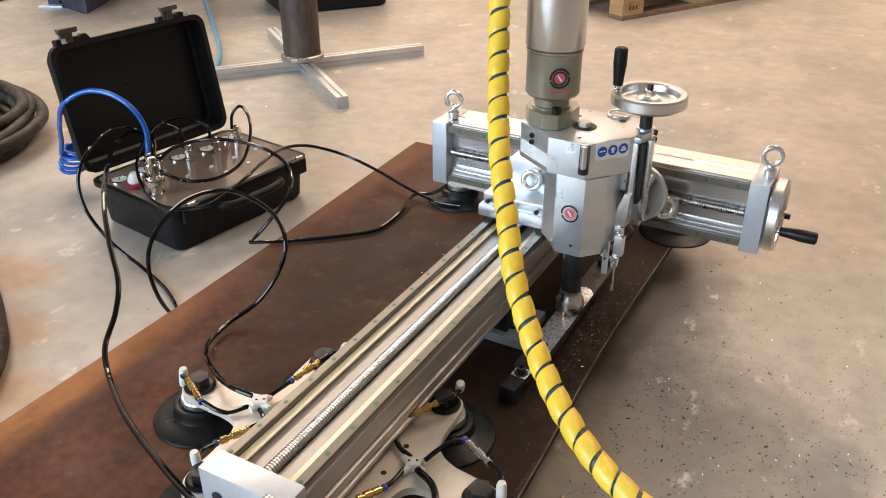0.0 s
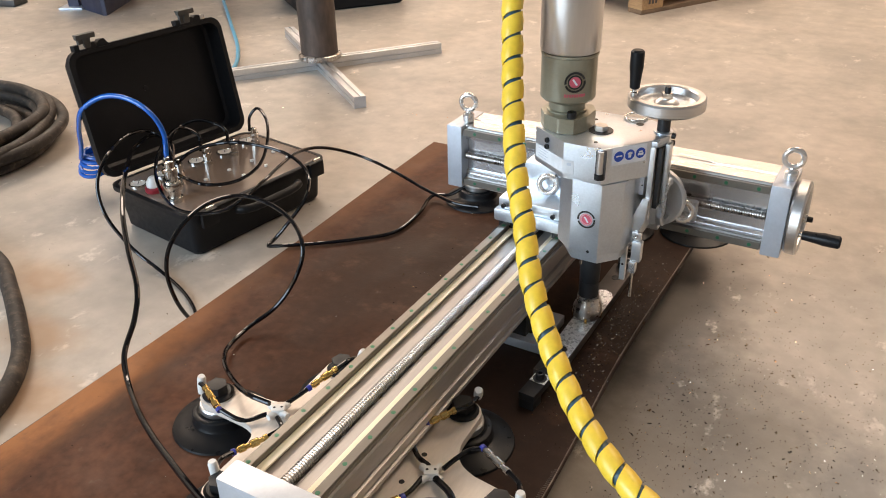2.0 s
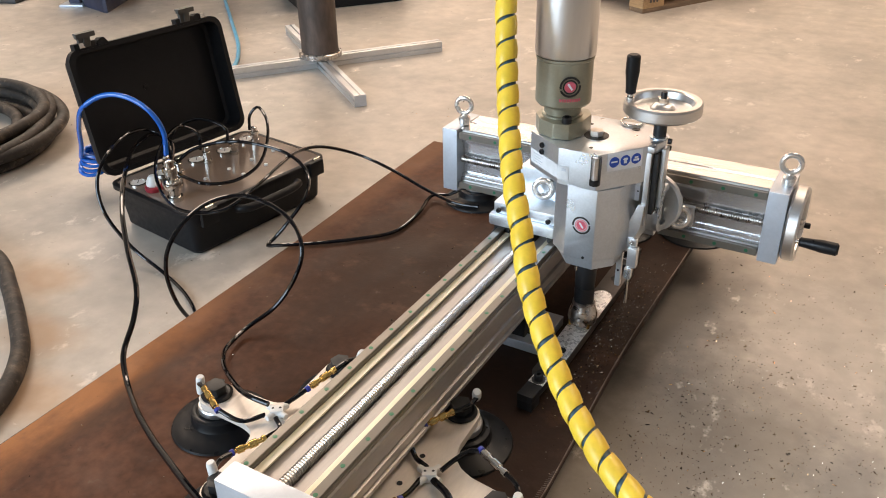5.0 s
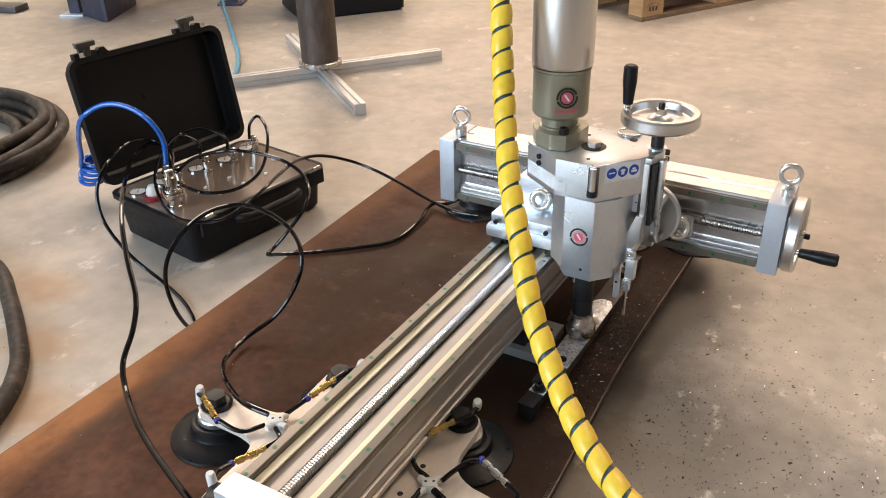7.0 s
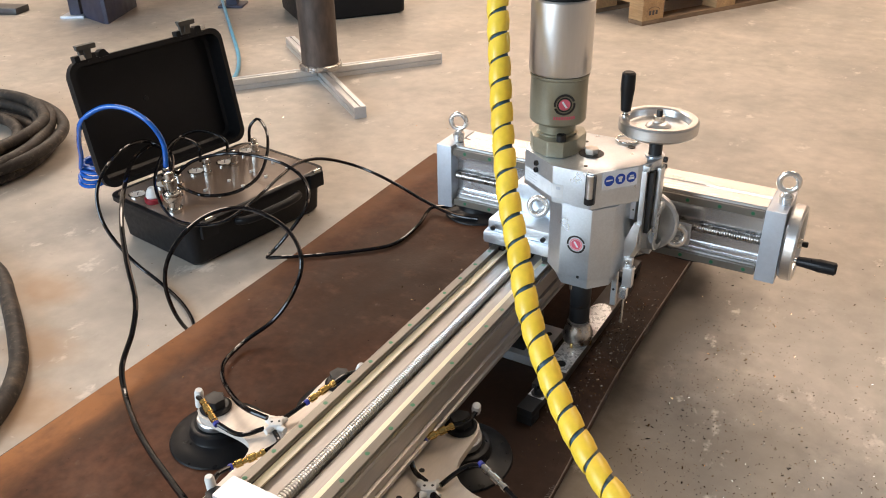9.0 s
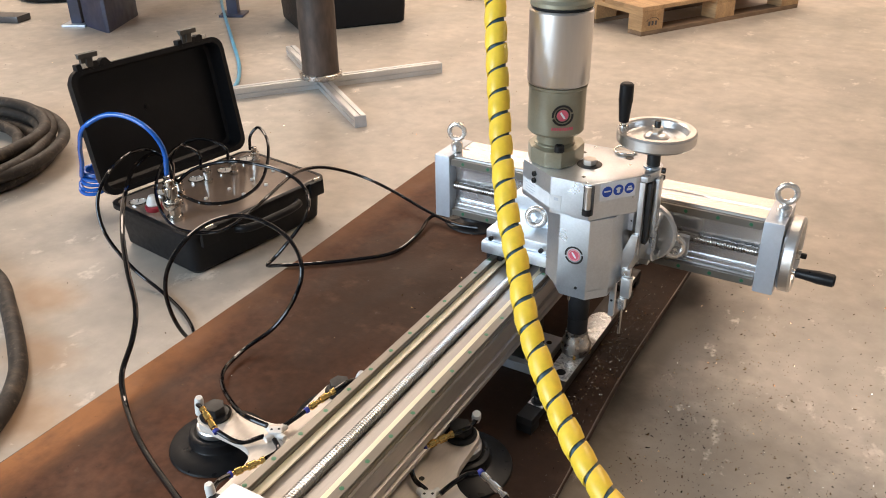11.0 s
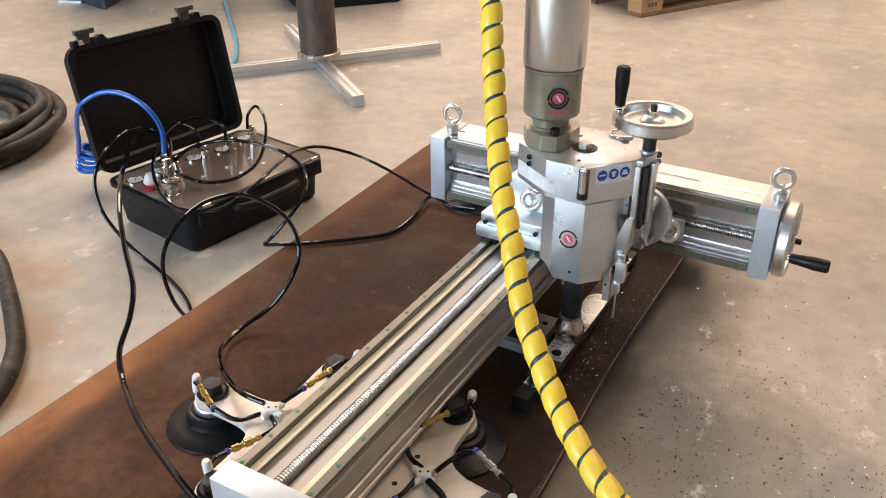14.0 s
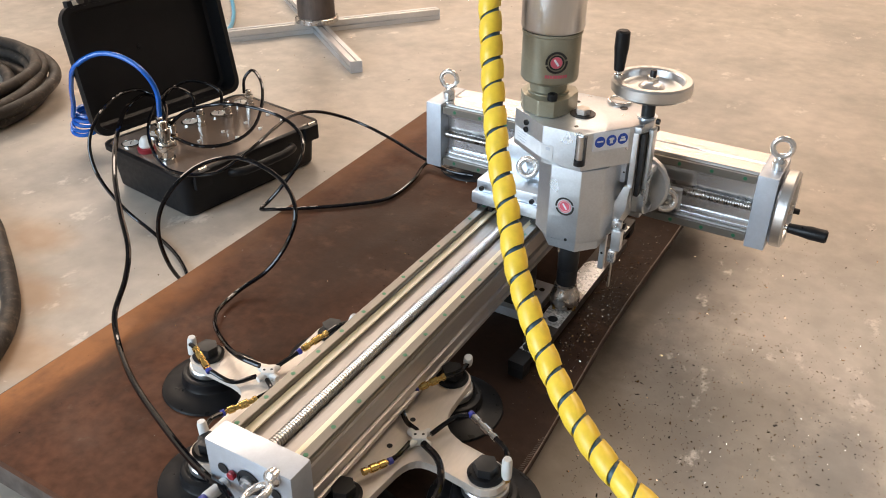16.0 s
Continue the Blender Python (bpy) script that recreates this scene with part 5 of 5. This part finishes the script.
    for y, eye, guard in ((0.055, -0.010, 0.050), (0.362, 0.058, 0.042)):
        hook = m @ pose(W + 0.002, y, -0.006, 0, -12)
        latch = part("latch", prism([(0.0, -0.016), (0.030, -0.015), (0.034, -0.024), (0.040, -0.026), (0.040, 0.026), (0.034, 0.024), (0.030, 0.015), (0.0, 0.016)], 0.000, 0.009, 0.002, m=hook), LATCH, lid, "grey worn case latch")
        part("latch_lip", box(0.028, 0.042, -0.027, 0.027, 0.007, 0.019, 0.003), LATCH, latch, m=hook)
        part("latch_rib", box(0.004, 0.030, -0.004, 0.004, 0.0085, 0.0125, 0.001), LATCH, latch, m=hook)
        part("latch_base", box(-0.006, 0.014, -0.030, 0.030, -0.018, 0.004, 0.004), PLASTIC, lid, m=m @ pose(W, y, -0.002))
        part("padlock_guard", prism([(-0.004, -0.016), (0.010, -0.012), (0.016, -0.004), (0.016, 0.006), (-0.004, 0.020)], -0.020, 0.002, 0.002, m=m @ pose(W, y + guard, 0)), PLASTIC, lid)
        part("padlock_eye", box(0.0, 0.014, -0.008, 0.008, -0.012, 0.004, 0.002), NICKEL, lid, m=m @ pose(W, y + eye, 0.002))
    part("valve_dimple", lathe([(0.008, 0), (0.008, 0.002), (0.005, 0.003)], 16), PLASTIC, lid, m=m @ pose(0.20, 0.22, -0.055))


# ---------------------------------------------------------------- things farther off
def pipe_stand():
    t = thing("pipe_stand", "rusty steel pipe standing on a cross of aluminium profiles", "stand", pose(-1.645, 2.135, 0))
    part("pipe", lathe([(0.077, 0.062), (0.077, 1.6), (0.071, 1.6), (0.071, 0.062)], 48, cap=False), PIPE, t, "rusty brown steel pipe")
    part("base_flange", lathe([(0.088, 0.0465), (0.090, 0.049), (0.090, 0.066), (0.087, 0.069), (0.074, 0.069), (0.05, 0.062)], 44), CUTTER, t, "round steel base flange")
    half = [(0.0225, 0.0005), (0.0225, 0.018), (0.016, 0.019), (0.016, 0.026), (0.0225, 0.027), (0.0225, 0.0445), (0.0045, 0.0445), (0.0038, 0.038), (0.0, 0.038)]
    sec = half + [(-x, z) for x, z in half[::-1] if x > 0]
    for ang, length in ((0, 0.549), (90, 0.540), (180, 0.56), (270, 0.60)):
        b = bmesh.new()
        y0 = 0.024 if ang % 180 else 0.0
        a = [b.verts.new((x, y0, z)) for x, z in sec]
        c = [b.verts.new((x, length, z)) for x, z in sec]
        n = len(sec)
        for i in range(n):
            b.faces.new((a[i], a[(i + 1) % n], c[(i + 1) % n], c[i]))
        b.faces.new(a)
        b.faces.new(c[::-1])
        leg = part("profile_leg", b, ALU, t, "slotted aluminium profile leg", smooth=False, m=pose(0, 0, 0, 0, 0, ang - 127.5))
        part("end_cap", box(-0.0224, 0.0224, length + 0.0003, length + 0.003, 0.001, 0.0443), ALU_GREY, leg, smooth=False, m=pose(0, 0, 0, 0, 0, ang - 127.5))


def pallet(m):
    t = thing("pallet", "used wooden transport pallet standing on the floor", "pallet", m)
    # x along the short side, y along the long side
    for x in (0.0, 0.35, 0.70):
        part("skid_board", box(x, x + 0.10, 0, 1.2, 0.0, 0.022, 0.002), WOOD_DIRTY, t)
        for y in (0.0, 0.5275, 1.055):
            part("block", box(x, x + 0.10, y, y + 0.145, 0.0222, 0.100, 0.003), WOOD, t)
    for y in (0.0, 0.5275, 1.055):
        part("stringer", box(0, 0.80, y, y + 0.145, 0.1002, 0.122, 0.002), WOOD, t)
    for x in (0.0, 0.1875, 0.35, 0.5125, 0.655):
        part("top_board", box(x, x + 0.142, 0, 1.2, 0.1222, 0.144, 0.002), WOOD, t)
    # burnt-in oval stamp of plain strokes on the corner block
    stamp = pose(0.8004, 0.0725, 0.062, 90, 0, 90)
    ring_b = bmesh.new()
    for i in range(25):
        a, c = radians(20 + 140 * i / 24), radians(20 + 140 * (i + 1) / 24)
        if i < 24:
            ring_b.faces.new([ring_b.verts.new((k * 0.045 * math.cos(q), k * 0.026 * math.sin(q), 0)) for k, q in ((1.0, a), (1.0, c), (0.93, c), (0.93, a))])
    part("stamp_arc", ring_b, LOGO_BLACK, t, smooth=False, m=stamp)
    for x in (-0.022, 0.0, 0.022):
        part("stamp_bar", box(x - 0.007, x + 0.007, -0.014, 0.008, 0, 0.0004), BAR, t, smooth=False, m=stamp)
    return t


def background_things():
    pallet(pose(-1.427, 3.962, 0, 0, 0, -28.7))
    c = thing("tool_chest", "closed black plastic case lying on the floor", "case", pose(-2.317, 2.822, 0, 0, 0, -37.3))
    bx = loft([[(x, y, z) for x, y in rounded_rect(-d_ * -1 - 0.42, -d_, d_, 0.60 - d_, 0.03)] for d_, z in ((0.02, 0.0005), (0.005, 0.012), (0.0, 0.10), (0.0, 0.16), (0.006, 0.17), (0.006, 0.30), (0.02, 0.32))])
    part("shell", bx, PLASTIC, c)
    part("label_strip", box(-0.20, -0.16, -0.0015, 0.004, 0.20, 0.24), LABEL, c)
    # dark blue steel frame at the far side
    s = thing("steel_rack", "dark blue painted steel rack with angled feet", "rack", pose(-3.241, 2.372, 0, 0, 0, 28))
    part("foot_plate", prism([(0, 0), (0.0, 0.42), (-0.02, 0.42), (-0.02, 0)], 0.0, 0.50, 0.002), NAVY, s)
    part("side_panel", prism([(-0.02, 0.0), (-0.20, 0.16), (-0.20, 0.18), (-0.02, 0.02)], 0.0, 0.50, 0.002), NAVY, s)
    part("upright", box(-0.28, -0.22, 0.17, 0.23, 0.0, 1.8, 0.003), NAVY, s)
    part("foot_pad", box(-0.32, -0.19, 0.13, 0.26, 0.0, 0.012, 0.002), ALU_GREY, s)
    part("upright", box(0.53, 0.59, 0.39, 0.45, 0.0, 1.8, 0.003), NAVY, s)
    part("foot_pad", box(0.49, 0.63, 0.35, 0.49, 0.0, 0.012, 0.002), NAVY, s)
    # unseen top, sized to cast shade on the floor between the feet
    part("shelf", box(-0.50, 0.80, 0.02, 1.40, 0.58, 0.62, 0.003), NAVY, s)
    w = thing("cable_reel", "black cable lying in a ring on the floor", "cable", pose(-4.35, 2.95, 0))
    for r, z in ((0.26, 0.02), (0.215, 0.021), (0.24, 0.052)):
        part("cable_ring", torus(r, 0.018, 48, 10, pose(0.01 * (z > 0.03), 0, z)), RUBBER, w)
    rr = random.Random(21)
    wire = thing("wire_tangle", "loose tangle of thin grey metal shavings on the floor", "shavings", pose(-1.88, 4.06, 0, 0, 0, 20))
    for k in range(16):
        cx, cy, r = rr.uniform(-0.20, 0.20), rr.uniform(-0.07, 0.07), rr.uniform(0.02, 0.05)
        part("shaving", tube([(cx + 0.01 * i + r * math.cos(1.1 * i), cy + r * math.sin(1.1 * i), 0.004 + 0.012 * abs(math.sin(0.8 * i + k))) for i in range(9)], 0.0022, 0.012, 6), CUTTER, wire)
    b = thing("steel_offcut", "dark steel offcut lying on the floor", "offcut", pose(-4.02, 2.30, 0, 0, 0, 20))
    part("offcut", box(-0.12, 0.12, -0.06, 0.06, 0.0, 0.035, 0.004), RAIL_SIDE, b)


def swarf():
    """Chips thrown by the cutter: on the floor beside the plate and on the plate."""
    rr = random.Random(11)

    def chips(name, n, place, z, label):
        verts, faces = [], []
        for _ in range(n):
            x, y = place()
            s = rr.uniform(0.0006, 0.0016) * (1.8 if rr.random() < 0.10 else 1) * (0.75 if z > 0.01 else 1)
            a = rr.uniform(0, 2 * math.pi)
            l = s * rr.uniform(0.8, 1.6)
            ca, sa = math.cos(a), math.sin(a)
            tilt = rr.uniform(0.0, 0.0016)
            base = len(verts)
            for dx, dy, dz in ((-l, -s * 0.5, 0.0002), (l, -s * 0.5, 0.0002 + tilt), (l * 0.8, s * 0.5, 0.0006 + tilt), (-l * 0.9, s * 0.5, 0.0007), (0, 0, 0.0014 + tilt)):
                verts.append((x + dx * ca - dy * sa, y + dx * sa + dy * ca, z + dz))
            for f in ((0, 1, 4), (1, 2, 4), (2, 3, 4), (3, 0, 4), (0, 3, 2, 1)):
                faces.append(tuple(base + i for i in f))
        me = bpy.data.meshes.new(name)
        me.from_pydata(verts, [], faces)
        me.materials.append(SWARF)
        tagged(new(name, me), label, "swarf", kind="stuff")

    def on_floor():
        while True:
            d = abs(rr.gauss(0, 0.34)) + 0.02
            y = rr.gauss(0.62, 0.34)
            if rr.random() < 0.9:
                return 0.20 + d, y

    def on_plate():
        while True:
            x, y = rr.gauss(0.145, 0.035), rr.gauss(0.76, 0.15)
            if x < 0.190 and not (0.058 < x < 0.108 and y > 0.54):
                return x, y

    def stray():
        while True:
            x, y = (rr.uniform(-0.62, 0.19), rr.uniform(-0.1, 1.2)) if rr.random() < 0.4 else (rr.gauss(-0.20, 0.07), rr.gauss(0.80, 0.14))
            if not (-0.14 < x < 0.11):
                return x, y
    chips("floor_swarf", 2600, on_floor, 0.0, "fine steel chips scattered on the floor")
    chips("plate_swarf", 950, on_plate, PT, "fine steel chips scattered on the plate")
    chips("floor_crumbs", 480, lambda: (rr.uniform(-3.6, -0.75), rr.uniform(0.1, 3.4)), 0.0, "small crumbs of dirt on the floor")
    chips("stray_swarf", 240, stray, PT, "few stray steel chips on the plate")


hall()
steel_plate()
BED_SCREW = guide_bed()
vacuum_feet()
MACHINE, CUT = milling_machine()
workpiece()
clamp_1 = strap_clamp(pose(0.090, 0.503, PT, 0, 0, -4))
copy_thing(clamp_1, pose(0.083, 1.012, PT, 0, 0, 180))
HOSE = yellow_hose()
vacuum_hoses()
control_case()
pipe_stand()
background_things()
swarf()


# ---------------------------------------------------------------- what moves
def motions():
    walk(MACHINE, [(t, pose(0, d, Z0)) for t, d in FEED])
    # the hose follows its upper end, and swings a little about it
    pivot, view = Vector((-0.040, 0.580, 0.650)), Vector((-0.448, 0.756, -0.477))
    swing = []
    for t, d in FEED:
        turn = Matrix.Rotation((700 * d + 8000 * d * d) / 1300, 4, view)
        swing.append((t, Matrix.Translation(pivot + Vector((0, d, 0))) @ turn @ Matrix.Translation(-pivot)))
    walk(HOSE, swing)
    # the ball screw turns once for each pitch of feed
    rows = []
    for k in range(0, 161):
        t = k / 10
        i = min(int(t), len(FEED) - 2)
        d = FEED[i][1] + (FEED[i + 1][1] - FEED[i][1]) * (t - FEED[i][0])
        rows.append((t, pose(-0.059, -0.004, -0.0150, 0, 360 * (d - FEED[0][1]) / 0.0050, 0)))
    walk(BED_SCREW, rows)
    walk(CUT, [(k / 10, pose(0.083, 0.697, 0, 0, 0, -80 * k)) for k in range(0, 161)])


motions()
